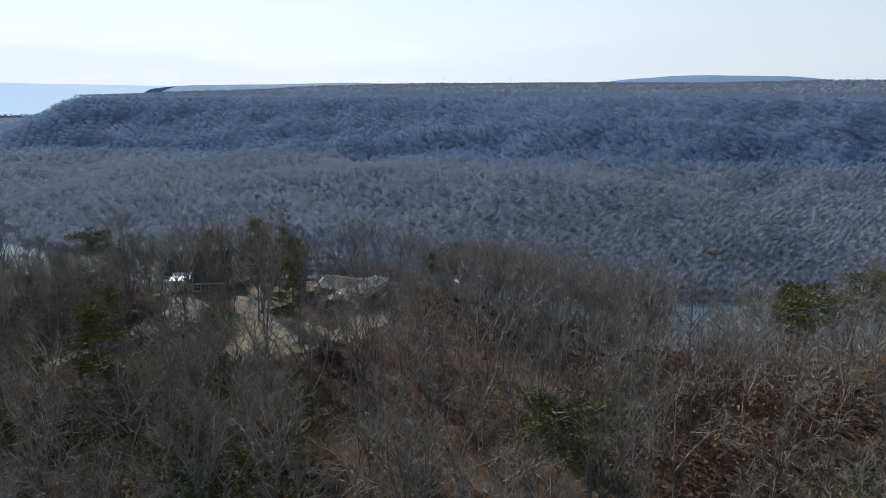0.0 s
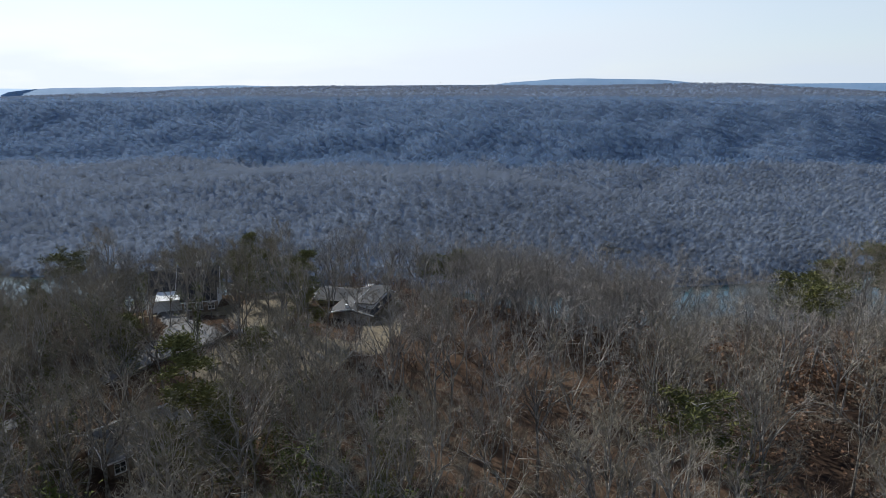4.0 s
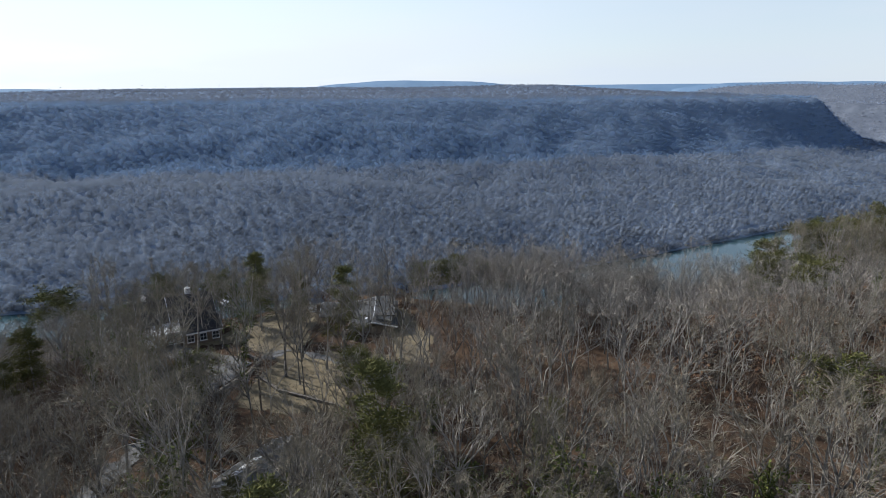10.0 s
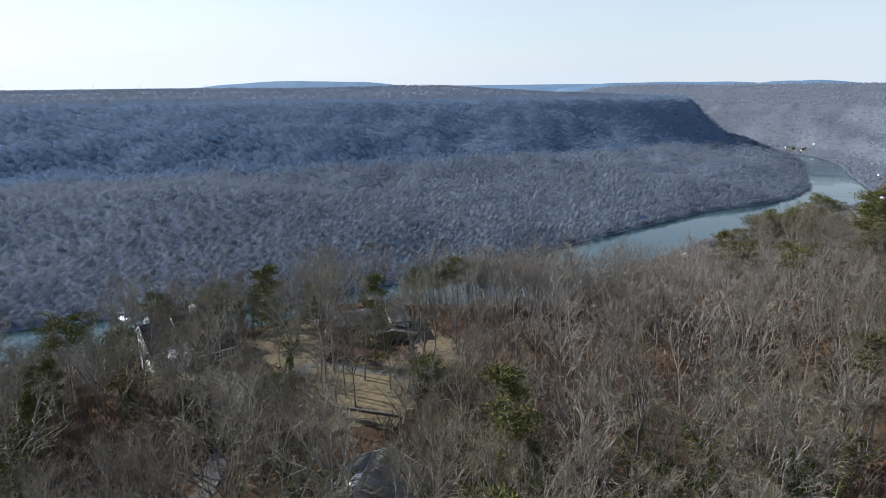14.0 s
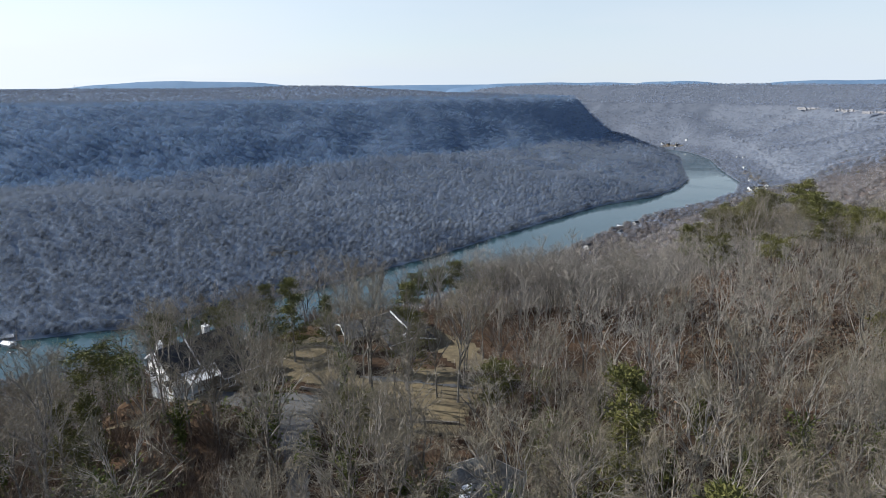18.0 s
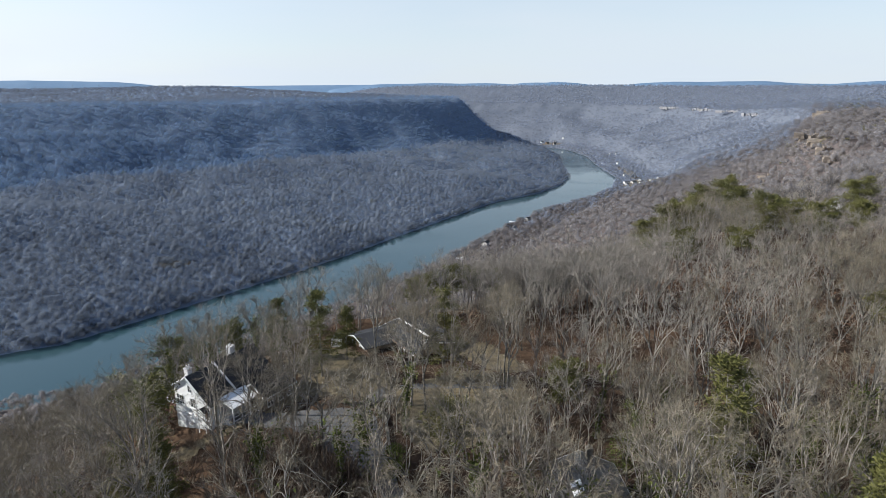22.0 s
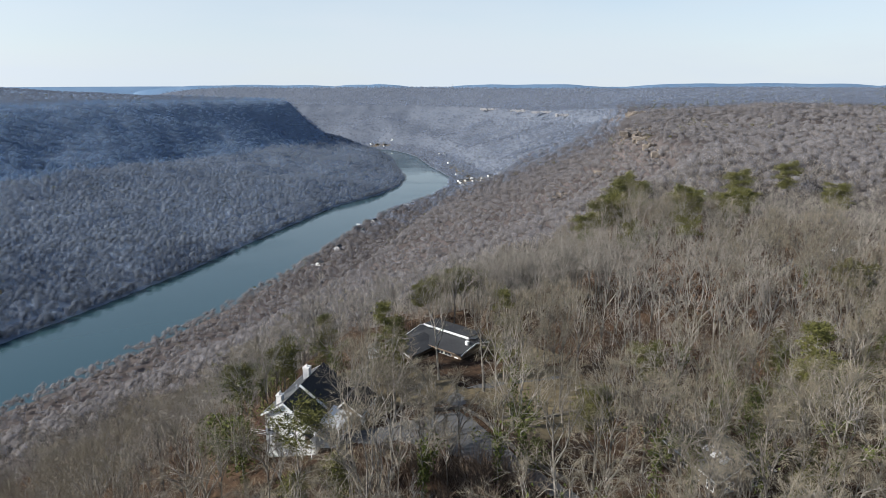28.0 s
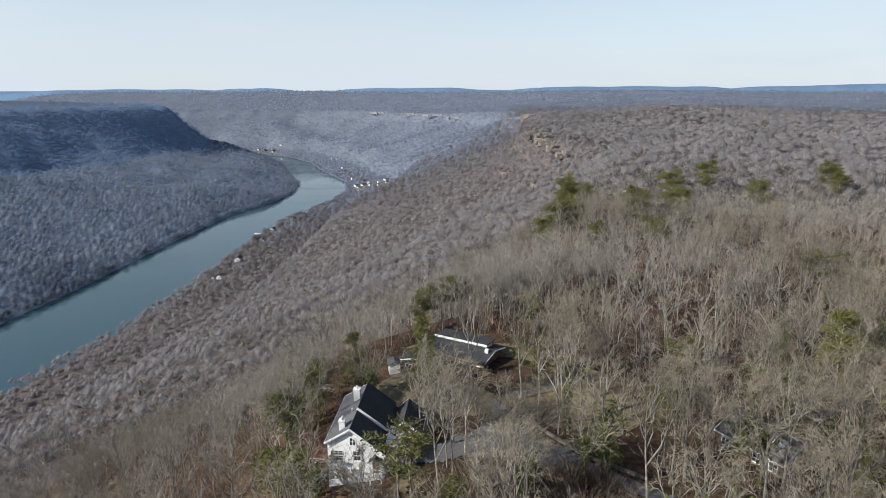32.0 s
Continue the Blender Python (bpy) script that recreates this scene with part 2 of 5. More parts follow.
def part(name, bm, mat, parent=None, label=""):
    """Links a bmesh as one mesh object, under a thing or a part."""
    me = bpy.data.meshes.new(name)
    bm.to_mesh(me)
    bm.free()
    me.materials.append(mat)
    ob = new(name, me)
    ob.parent = parent
    return tagged(ob, label)


# ---- the lie of the land ----
WATER = -225.0
RIVER = [(-2600, -480, 70), (-1700, -70, 72), (-1050, 130, 74), (-430, 462, 62), (-252, 504, 74), (-140, 590, 80), (0, 710, 82),
         (110, 815, 80), (222, 940, 78), (335, 1065, 72), (485, 1215, 74), (640, 1315, 72), (760, 1440, 70), (855, 1590, 68),
         (950, 1890, 58), (1050, 2160, 50), (1080, 2400, 45), (980, 2640, 50), (600, 2950, 50), (-200, 3500, 50)]
# brows of the two tablelands, and the gorge between them
FAR_TOP = [(625, 2300), (430, 2180), (100, 1990), (-250, 1790), (-650, 1590), (-1150, 1370), (-1650, 1080), (-2020, 800),
           (-2200, 640), (-2420, 820), (-3000, 1900), (-3600, 4200), (-900, 5600), (-350, 3900), (150, 3150), (500, 2720)]
NEAR_TOP = [(-2600, -1500), (-700, -620), (-260, -360), (-110, -200), (-74, -120), (-63, -80), (-60, -48), (-24, -12), (4, -9), (24, -10), (40, -12), (56, -10), (74, 6), (92, 24), (114, 40), (150, 61), (250, 119),
            (400, 220), (500, 385), (548, 455), (640, 560), (760, 640), (980, 860), (1250, 1250), (1500, 1800), (1640, 2450),
            (1500, 2950), (900, 3350), (0, 4000), (-300, 6000), (7000, 6000), (7000, -1500)]


def lattice(x, y, seed):
    """Smooth value noise on a unit grid, -1 to 1."""
    xi, yi = np.floor(x).astype(np.int64), np.floor(y).astype(np.int64)
    fx, fy = x - xi, y - yi
    fx, fy = fx * fx * (3 - 2 * fx), fy * fy * (3 - 2 * fy)

    def h(a, b):
        n = (a * 374761393 + b * 668265263 + seed * 1442695041) & 0x7FFFFFFF
        n = ((n ^ (n >> 13)) * 1274126177) & 0x7FFFFFFF
        return ((n ^ (n >> 16)) & 0xFFFF) / 32767.5 - 1

    return (h(xi, yi) * (1 - fx) + h(xi + 1, yi) * fx) * (1 - fy) + (h(xi, yi + 1) * (1 - fx) + h(xi + 1, yi + 1) * fx) * fy


def rough_field(x, y, size, octaves, seed):
    v, a = np.zeros_like(x), 1.0
    for k in range(octaves):
        v = v + a * lattice(x / size * 2 ** k + 17.3 * k, y / size * 2 ** k - 9.1 * k, seed + k)
        a *= 0.5
    return v


def to_lines(x, y, pts, closed):
    """Distance to a line of points, and whether inside it when closed."""
    best, inside = np.full(x.shape, 1e9), np.zeros(x.shape, bool)
    n = len(pts)
    for i in range(n if closed else n - 1):
        (ax, ay), (bx, by) = pts[i][:2], pts[(i + 1) % n][:2]
        dx, dy = bx - ax, by - ay
        t = np.clip(((x - ax) * dx + (y - ay) * dy) / (dx * dx + dy * dy), 0, 1)
        best = np.minimum(best, np.hypot(x - ax - t * dx, y - ay - t * dy))
        if closed:
            cross = (ay > y) != (by > y)
            inside ^= cross & (x < (bx - ax) * (y - ay) / ((by - ay) or 1e-9) + ax)
    return best, inside


def to_river(x, y):
    """Distance outside the water's edge (negative in the water) and the side: 1 the near bank, -1 the far one."""
    best, side = np.full(x.shape, 1e9), np.ones(x.shape)
    for (ax, ay, aw), (bx, by, bw) in zip(RIVER, RIVER[1:]):
        dx, dy = bx - ax, by - ay
        t = np.clip(((x - ax) * dx + (y - ay) * dy) / (dx * dx + dy * dy), 0, 1)
        d = np.hypot(x - ax - t * dx, y - ay - t * dy) - (aw + (bw - aw) * t)
        s = np.where(dx * (y - ay) - dy * (x - ax) < 0, 1.0, -1.0)
        side = np.where(d < best, s, side)
        best = np.minimum(best, d)
    return best, side


def ease(v, a, b):
    t = np.clip((v - a) / (b - a), 0, 1)
    return t * t * (3 - 2 * t)


def land(x, y):
    """Height of the ground."""
    x, y = np.asarray(x, float), np.asarray(y, float)
    bank, side = to_river(x, y)
    shore = np.maximum(bank, 0)
    df, inf_ = to_lines(x, y, FAR_TOP, True)
    dn, inn = to_lines(x, y, NEAR_TOP, True)
    away = np.hypot(x, y + 150)
    gully = rough_field(x, y, 160, 3, 5)
    # near tableland
    edge = -4.5 - 50 * ease(y, 900, 2300)
    flat = edge + 4 * ease(dn, 0, 22) + (30 - edge) * ease(away, 900, 4300) * ease(dn, 0, 900)
    flat = flat + 16 * np.exp(-(((x - 900) / 330) ** 2 + ((y - 420) / 300) ** 2)) * ease(dn, 0, 200)
    flat = flat + 9 * rough_field(x, y, 900, 2, 77) * ease(away, 1500, 3000) * ease(dn, 0, 600)
    u = dn / (dn + shore + 1)
    fall = edge - (edge - WATER - 3) * (0.75 * u ** 0.72 + 0.25 * u) - (14 + 10 * gully) * ease(dn, 0, 25) * np.maximum(ease(y, 250, 420), 0.10 * np.exp(-((x - 52) / 45) ** 2 - ((y + 5) / 70) ** 2)) * (1 - u)
    fall = fall + (9 + 20 * ease(y, 900, 1500)) * gully * np.sin(np.pi * np.clip(u, 0, 1))
    fall = np.minimum(fall, WATER + 3 + 0.07 * shore + 0.9 * np.maximum(shore - 130, 0))
    near = np.where(inn, flat, np.where(side > 0, fall, -400))
    # far ridge
    top = 27 * ease(df, 20, 900) + 20 * np.exp(-((x + 380) / 380) ** 2 - ((y - 3000) / 420) ** 2)
    rib = np.where(inf_, 0, rough_field(x, y, 75, 2, 91))
    u = np.clip((df + 11 * rib * ease(df, 0, 60)) / (df + shore + 1), 0, 1)
    u = np.clip(u + 0.022 * rough_field(x, y, 310, 2, 63) * ease(u, 0.2, 0.45), 0, 1)
    steep = np.interp(u, [0, 0.06, 0.35, 0.41, 0.45, 0.75, 1], [0, 0.09, 0.595, 0.635, 0.65, 0.82, 0.985])
    face = 0 - (0 - WATER) * steep + (10 + 9 * rough_field(x, y, 420, 2, 31)) * gully * np.sin(np.pi * np.clip(u, 0, 1)) ** 0.7 * (0.5 + 0.5 * ease(u, 0.36, 0.5))
    face = face + 9 * rough_field(x, y, 340, 2, 57) * ease(u, 0.42, 0.55) * (1 - ease(u, 0.8, 1.0))
    far = np.where(inf_, top, np.where(side < 0, face, -400))
    z = np.maximum(near, far)
    z = np.maximum(z, WATER + np.minimum(2 + 0.05 * shore, 30))
    z = z + rough_field(x, y, 260, 4, 11) * (0.6 + 3.4 * ease(away, 250, 900)) * ease(bank, 0, 120)
    return np.where(bank < 0, np.maximum(WATER + bank * 0.35, WATER - 9), np.where(bank < 20, WATER + 0.3 + bank * 0.15 + 0 * z, np.maximum(z, WATER + 3)))


def graded(lo, hi, centre, near, far, reach):
    """Ascending coordinates, near apart at the centre and widening to far."""
    out = [centre]
    for sign, end in ((1, hi), (-1, lo)):
        v, side = centre, []
        while (end - v) * sign > 0:
            v += sign * (near + (far - near) * min(1, abs(v - centre) / reach) ** 0.9)
            side.append(v)
        out = out + side if sign > 0 else side[::-1] + out
    return np.array(out)


gx = graded(-5200, 5600, 0, 5.0, 55, 2600)
gy = graded(-1400, 5300, -70, 5.0, 55, 2600)
GX, GY = np.meshgrid(gx, gy)
GZ = land(GX, GY)
nx, ny = len(gx), len(gy)
cell = (np.arange(ny - 1)[:, None] * nx + np.arange(nx - 1)[None, :]).ravel()
ground_tris = np.concatenate([np.c_[cell, cell + 1, cell + nx + 1], np.c_[cell, cell + nx + 1, cell + nx]])
ground = tagged(new("ground", tri_mesh("ground", np.c_[GX.ravel(), GY.ravel(), GZ.ravel()], ground_tris, LITTER, True)),
                "brown leaf-littered ground of a wooded river gorge", "ground", kind="structure")


# beyond the river and far off, the ground takes the haze-tinted floor colours
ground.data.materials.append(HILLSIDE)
ground.data.materials.append(FLOOR_HAZED)
ground.data.materials.append(RIM_FLOOR_HAZED)
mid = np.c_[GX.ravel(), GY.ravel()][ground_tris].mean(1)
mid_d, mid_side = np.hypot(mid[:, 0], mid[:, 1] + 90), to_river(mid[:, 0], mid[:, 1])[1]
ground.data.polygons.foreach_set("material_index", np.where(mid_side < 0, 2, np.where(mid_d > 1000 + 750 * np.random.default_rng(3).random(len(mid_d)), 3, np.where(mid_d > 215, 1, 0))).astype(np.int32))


def water_sheet():
    bm = bmesh.new()
    left, right = [], []
    for i, (x, y, w) in enumerate(RIVER):
        (ax, ay, _), (bx, by, _) = RIVER[max(i - 1, 0)], RIVER[min(i + 1, len(RIVER) - 1)]
        d = Vector((bx - ax, by - ay, 0)).normalized()
        s = Vector((-d.y, d.x, 0)) * (w + 30)
        left.append(bm.verts.new(Vector((x, y, WATER)) + s))
        right.append(bm.verts.new(Vector((x, y, WATER)) - s))
    for i in range(len(left) - 1):
        bm.faces.new((right[i], right[i + 1], left[i + 1], left[i]))
    return bm


tagged(part("water", water_sheet(), WATER_MAT), "calm blue-green river bending through the gorge", "river", kind="structure")


# ---- distant hills on the skyline ----
def far_hill(az0, az1, dist, rise, seed, base=-120):
    """A long low hill at a distance, between two bearings, with its crest rise degrees over the eye's level."""
    n = 60
    V, F = [], []
    for i in range(n + 1):
        s = i / n
        a = radians(az0 + (az1 - az0) * s)
        up = math.sin(math.pi * s) ** 0.35
        bumpy = 6 * float(lattice(np.array([s * 9.0]), np.array([seed * 3.1]), seed)[0])
        top = 51 + dist * math.tan(radians(rise)) * up - (1 - up) * 60 + bumpy
        for d, z in ((dist - 260, base), (dist, top), (dist + 200, base)):
            V.append((math.sin(a) * d, -150 + math.cos(a) * d, z))
    for i in range(n):
        for k in range(2):
            a = i * 3 + k
            F += [(a, a + 3, a + 4), (a, a + 4, a + 1)]
    ob = new("backdrop", tri_mesh("backdrop", V, F, FAR_HAZED, True))
    return tagged(ob, "low wooded hill on the far skyline, painted haze blue", "hill", kind="structure")


# emission imitates sunward haze in front of this hill
FAR_GLOW = bpy.data.materials.new("haze_glow_hills")
FAR_GLOW.use_nodes = True
FAR_GLOW.node_tree.nodes["Principled BSDF"].inputs["Base Color"].default_value = (0.5, 0.55, 0.6, 1)
FAR_GLOW.node_tree.nodes["Principled BSDF"].inputs["Emission Color"].default_value = (0.50, 0.60, 0.70, 1)
FAR_GLOW.node_tree.nodes["Principled BSDF"].inputs["Emission Strength"].default_value = 0.8
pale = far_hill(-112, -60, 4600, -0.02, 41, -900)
pale.data.materials[0] = FAR_GLOW
tagged(pale, "pale hill past the end of the far ridge, glowing in place of haze", "hill", kind="structure")
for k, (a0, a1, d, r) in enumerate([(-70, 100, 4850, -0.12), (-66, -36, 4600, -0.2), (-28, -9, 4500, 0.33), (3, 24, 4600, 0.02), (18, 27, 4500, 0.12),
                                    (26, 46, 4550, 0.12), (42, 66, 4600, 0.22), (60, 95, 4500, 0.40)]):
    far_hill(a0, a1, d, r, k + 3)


# ---- trees ----
class Wood:
    """Gathers tapered limbs and twigs as triangles."""

    def __init__(self, rng):
        self.v, self.f, self.rng = [], [], rng

    def limb(self, pts, radii, sides):
        base = len(self.v)
        for i, (p, r) in enumerate(zip(pts, radii)):
            d = (pts[min(i + 1, len(pts) - 1)] - pts[max(i - 1, 0)]).normalized()
            a = d.orthogonal().normalized()
            b = d.cross(a)
            for k in range(sides):
                t = 2 * math.pi * k / sides
                self.v.append(p + (a * math.cos(t) + b * math.sin(t)) * r)
        for i in range(len(pts) - 1):
            for k in range(sides):
                q, s = base + i * sides + k, base + i * sides + (k + 1) % sides
                self.f += [(q, s, s + sides), (q, s + sides, q + sides)]

    def twig(self, p, q, w):
        side = (q - p).cross(Vector((self.rng.uniform(-1, 1), self.rng.uniform(-1, 1), self.rng.uniform(-1, 1)))).normalized() * w
        n = len(self.v)
        self.v += [p - side, p + side, q]
        self.f.append((n, n + 1, n + 2))

    def blade(self, p, q, w):
        """Narrow at p, wide at q."""
        side = (q - p).cross(Vector((self.rng.uniform(-1, 1), self.rng.uniform(-1, 1), self.rng.uniform(-1, 1)))).normalized() * w
        n = len(self.v)
        self.v += [p, q - side, q + side * self.rng.uniform(0.4, 1) + Vector((0, 0, self.rng.uniform(-1, 1) * w))]
        self.f.append((n, n + 1, n + 2))

    def lump(self, c, r, sides):
        """An uneven closed lump about c."""
        n, rng = len(self.v), self.rng
        self.v.append(c + Vector((rng.uniform(-.3, .3) * r, rng.uniform(-.3, .3) * r, -0.75 * r)))
        for k in range(sides):
            a, q = 6.283 * (k + rng.uniform(-.3, .3)) / sides, r * rng.uniform(0.7, 1.25)
            self.v.append(c + Vector((math.cos(a) * q, math.sin(a) * q, rng.uniform(-.3, .3) * r)))
        self.v.append(c + Vector((rng.uniform(-.3, .3) * r, rng.uniform(-.3, .3) * r, rng.uniform(0.7, 1.1) * r)))
        for k in range(sides):
            p, q = n + 1 + k, n + 1 + (k + 1) % sides
            self.f += [(q, p, n), (p, q, n + 1 + sides)]

    def arrays(self):
        return np.array([tuple(v) for v in self.v], np.float32), np.array(self.f, np.int32)


def wander(rng, p, d, length, steps, jitter, lift):
    pts = [p]
    for _ in range(steps):
        d = (d + Vector((rng.uniform(-1, 1), rng.uniform(-1, 1), rng.uniform(-1, 1))) * jitter + Vector((0, 0, lift))).normalized()
        p = p + d * (length / steps)
        pts.append(p)
    return pts


def aim(rng, out, up):
    a = rng.uniform(0, 2 * math.pi)
    return Vector((math.cos(a) * out, math.sin(a) * out, up)).normalized()


def bend(rng, p, q, d, steps, jitter):
    """A limb from p to q that leaves p in direction d and sways a little."""
    run = (q - p).length
    c = p + d * run * 0.5
    pts = []
    for i in range(steps + 1):
        t = i / steps
        v = p.lerp(c, t).lerp(c.lerp(q, t), t)
        if 0 < i < steps:
            v = v + Vector((rng.gauss(0, 1), rng.gauss(0, 1), rng.gauss(0, 0.6))) * run * jitter
        pts.append(v)
    return pts


def along(pts, s):
    x = s * (len(pts) - 1)
    i = min(int(x), len(pts) - 2)
    return pts[i].lerp(pts[i + 1], x - i), (pts[i + 1] - pts[i]).normalized()


def bare_tree(seed, height, limbs, boughs, sprigs, twigs, twig_width, spread=1.0, lite=False):
    """Trunk, crown and sprays of its finest twigs, of a leafless broadleaf, as three sets of arrays.

    The trunk forks into rising limbs whose boughs end on a rounded crown."""
    rng = random.Random(seed)
    trunk, crown, spray = Wood(rng), Wood(rng), Wood(rng)
    r0 = height * rng.uniform(0.0095, 0.0125)
    fork = rng.uniform(0.30, 0.52)
    lean = Vector((rng.gauss(0, 0.03), rng.gauss(0, 0.03), 1))
    stem = wander(rng, Vector((0, 0, -0.6)), lean.normalized(), height * 0.8, 6, 0.06, 0.05)
    girth = r0 * (0.75 if lite else 1)
    trunk.limb(stem, [girth * (1.3 if i == 0 else 1 - i / 6.6) for i in range(7)], 3 if lite else 6)
    wide, high, mid = height * rng.uniform(0.21, 0.27) * spread, height * rng.uniform(0.30, 0.36), height * 0.66

    def rim(a, e, r):
        return Vector((math.cos(a) * math.cos(e) * wide * r, math.sin(a) * math.cos(e) * wide * r, mid + high * math.sin(e) * r))

    turn = rng.uniform(0, 6.283)
    for k in range(limbs):
        a, e = turn + 6.283 * (k + rng.uniform(-.3, .3)) / max(limbs - 1, 1), rng.uniform(-0.15, 0.9)
        s = rng.uniform(fork, 0.74)
        if k == 0:
            a, e, s = turn, 1.4, 0.86
        p, d = along(stem, s)
        line = bend(rng, p, rim(a, e, rng.uniform(0.8, 0.95)), (d + Vector((math.cos(a), math.sin(a), 0.1)) * 0.45).normalized(), 3 if lite else 4, 0.035)
        r = r0 * (1.02 - s) * 0.8 + 0.035
        n = len(line)
        trunk.limb(line, [r * (1 - 0.82 * i / (n - 1)) for i in range(n)], 3 if lite else 4)
        spray.lump(line[-1].lerp(line[-2], 0.5), height * rng.uniform(0.10, 0.15), 5)
        for _ in range(boughs):
            u = rng.uniform(0.22, 0.95)
            p2, d2 = along(line, u)
            q2 = rim(a + rng.gauss(0, 0.62), min(1.5, e + rng.gauss(0.0, 0.5)), rng.uniform(0.72, 1.04))
            q2 = p2 + (q2 - p2) * min(1.0, height * 0.24 / max((q2 - p2).length, 0.1))
            sub = bend(rng, p2, q2, d2, 3, 0.05)
            r2 = r * (1 - 0.8 * u) * 0.55 + 0.018
            if lite:
                trunk.twig(sub[0], sub[2], r2 * 0.9)
                trunk.twig(sub[1], sub[3], r2 * 0.7)
            else:
                trunk.limb(sub, [r2, r2 * 0.75, r2 * 0.5, 0.008], 3)
            for _ in range(sprigs):
                p3, d3 = along(sub, rng.uniform(0.25, 1.0))
                out = Vector((p3.x, p3.y, (p3.z - mid) * 0.8)).normalized()
                d4 = (d3 * 0.7 + out * 0.8 + aim(rng, 0.9, rng.uniform(-0.3, 0.7))).normalized()
                q3 = p3 + d4 * height * rng.uniform(0.045, 0.10)
                crown.twig(p3, q3, twig_width * 1.35)
                for _ in range(twigs):
                    p4 = p3.lerp(q3, rng.uniform(0.15, 0.95))
                    d5 = (d4 + aim(rng, 1.0, rng.uniform(-0.5, 0.7))).normalized()
                    crown.twig(p4, p4 + d5 * height * rng.uniform(0.02, 0.055), twig_width)
    return trunk.arrays(), crown.arrays(), spray.arrays()


def pine_tree(seed, height, pads, sprays, flat, wide=1.0, low=0.5):
    """Trunk and needle crown; flat 1 for an open, table-topped crown, 0 for a cone."""
    rng = random.Random(seed)
    trunk, crown = Wood(rng), Wood(rng)
    stem = wander(rng, Vector((0, 0, -0.6)), Vector((0, 0, 1)), height, 6, 0.05, 0.05)
    r0 = height * 0.013
    trunk.limb(stem, [r0 * (1 - i / 6.6) for i in range(7)], 6)
    for k in range(pads):
        s = rng.uniform(low, 1.0) if flat > 0.5 else 0.2 + 0.8 * (k // 6) / max(1, (pads - 1) // 6) + rng.uniform(-0.06, 0.06)
        s = min(s, 0.995)
        i = min(int(s * 6), 5)
        p = stem[i].lerp(stem[i + 1], s * 6 - i)
        reach = height * (0.05 + (0.30 * (1.02 - s) ** 0.8 if flat < 0.5 else 0.24 * math.sqrt(max(0.05, 1 - ((s - 0.72) / 0.32) ** 2))))
        d = aim(rng, 1, rng.uniform(-0.1, 0.45) if flat > 0.5 else rng.uniform(0.0, 0.25))
        tip = p + d * reach * rng.uniform(0.5, 1.0)
        trunk.limb([p, tip], [0.05, 0.015], 3)
        for _ in range(sprays):
            c = p.lerp(tip, rng.uniform(0.35, 1.08)) + Vector((rng.gauss(0, 0.42), rng.gauss(0, 0.42), rng.gauss(0, 0.17)))
            q = c + aim(rng, 1, rng.uniform(-0.2, 1.1)) * rng.uniform(0.3, 0.65)
            crown.blade(c, q, rng.uniform(0.04, 0.10) * wide)
    return trunk.arrays(), crown.arrays()


def ivy_on(seed, wood, height, count, reach):
    """Leaves clinging to a trunk and the lower run of its limbs."""
    rng = random.Random(seed)
    w = Wood(rng)
    places = [v for v in wood.tolist() if v[2] < height * reach]
    low = [v for v in places if math.hypot(v[0], v[1]) < 0.8]
    for n in range(count):
        v = rng.choice(low if n % 3 and low else places)
        p = Vector(v) + Vector((rng.gauss(0, .28), rng.gauss(0, .28), rng.gauss(0, .9 if n % 3 else .3)))
        w.blade(p, p + aim(rng, 1, rng.uniform(-0.6, 0.6)) * 0.36, 0.17)
    return w.arrays()


def crown_clump(seed, sides):
    """A far bare tree, one metre high: a rounded, uneven head of fine branches."""
    rng = random.Random(seed)
    w = Wood(rng)
    lean, sway = rng.uniform(0, 6.283), rng.uniform(0, 6.283)
    for r, z in ((0.36, 0.24), (0.43, 0.56), (0.29, 0.86)):
        for k in range(sides):
            a = lean + 6.283 * (k + rng.uniform(-.25, .25)) / sides
            rr = r * rng.uniform(0.8, 1.2) * (1 + 0.15 * math.cos(a - sway))
            w.v.append(Vector((math.cos(a) * rr, math.sin(a) * rr, z + rng.uniform(-.07, .07))))
    top = len(w.v)
    w.v.append(Vector((rng.uniform(-.08, .08), rng.uniform(-.08, .08), rng.uniform(0.93, 1.0))))
    for k in range(sides):
        n = (k + 1) % sides
        for b in (0, sides):
            w.f += [(b + k, b + n, b + sides + n), (b + k, b + sides + n, b + sides + k)]
        w.f.append((2 * sides + k, 2 * sides + n, top))
    return w.arrays()


def fine_crown(seed):
    """A bare tree at middle distance, one metre high: trunk, rising limbs and fine twigs on a rounded crown."""
    rng = random.Random(seed)
    w = Wood(rng)
    w.twig(Vector((0, 0, -0.04)), Vector((rng.uniform(-.04, .04), rng.uniform(-.04, .04), 0.8)), 0.013)
    wide, turn = rng.uniform(0.22, 0.30), rng.uniform(0, 6.283)
    for k in range(6):
        a, e = turn + k * 1.05 + rng.uniform(-.3, .3), rng.uniform(0.1, 1.3)
        p = Vector((0, 0, rng.uniform(0.34, 0.56)))
        q = Vector((math.cos(a) * math.cos(e) * wide, math.sin(a) * math.cos(e) * wide, 0.64 + 0.33 * math.sin(e)))
        w.twig(p, q, 0.0085)
        for _ in range(4):
            c = p.lerp(q, rng.uniform(0.4, 1.0))
            w.twig(c, c + ((q - p).normalized() + aim(rng, 0.8, rng.uniform(0, 1))).normalized() * rng.uniform(0.07, 0.15), 0.0055)
    return w.arrays()


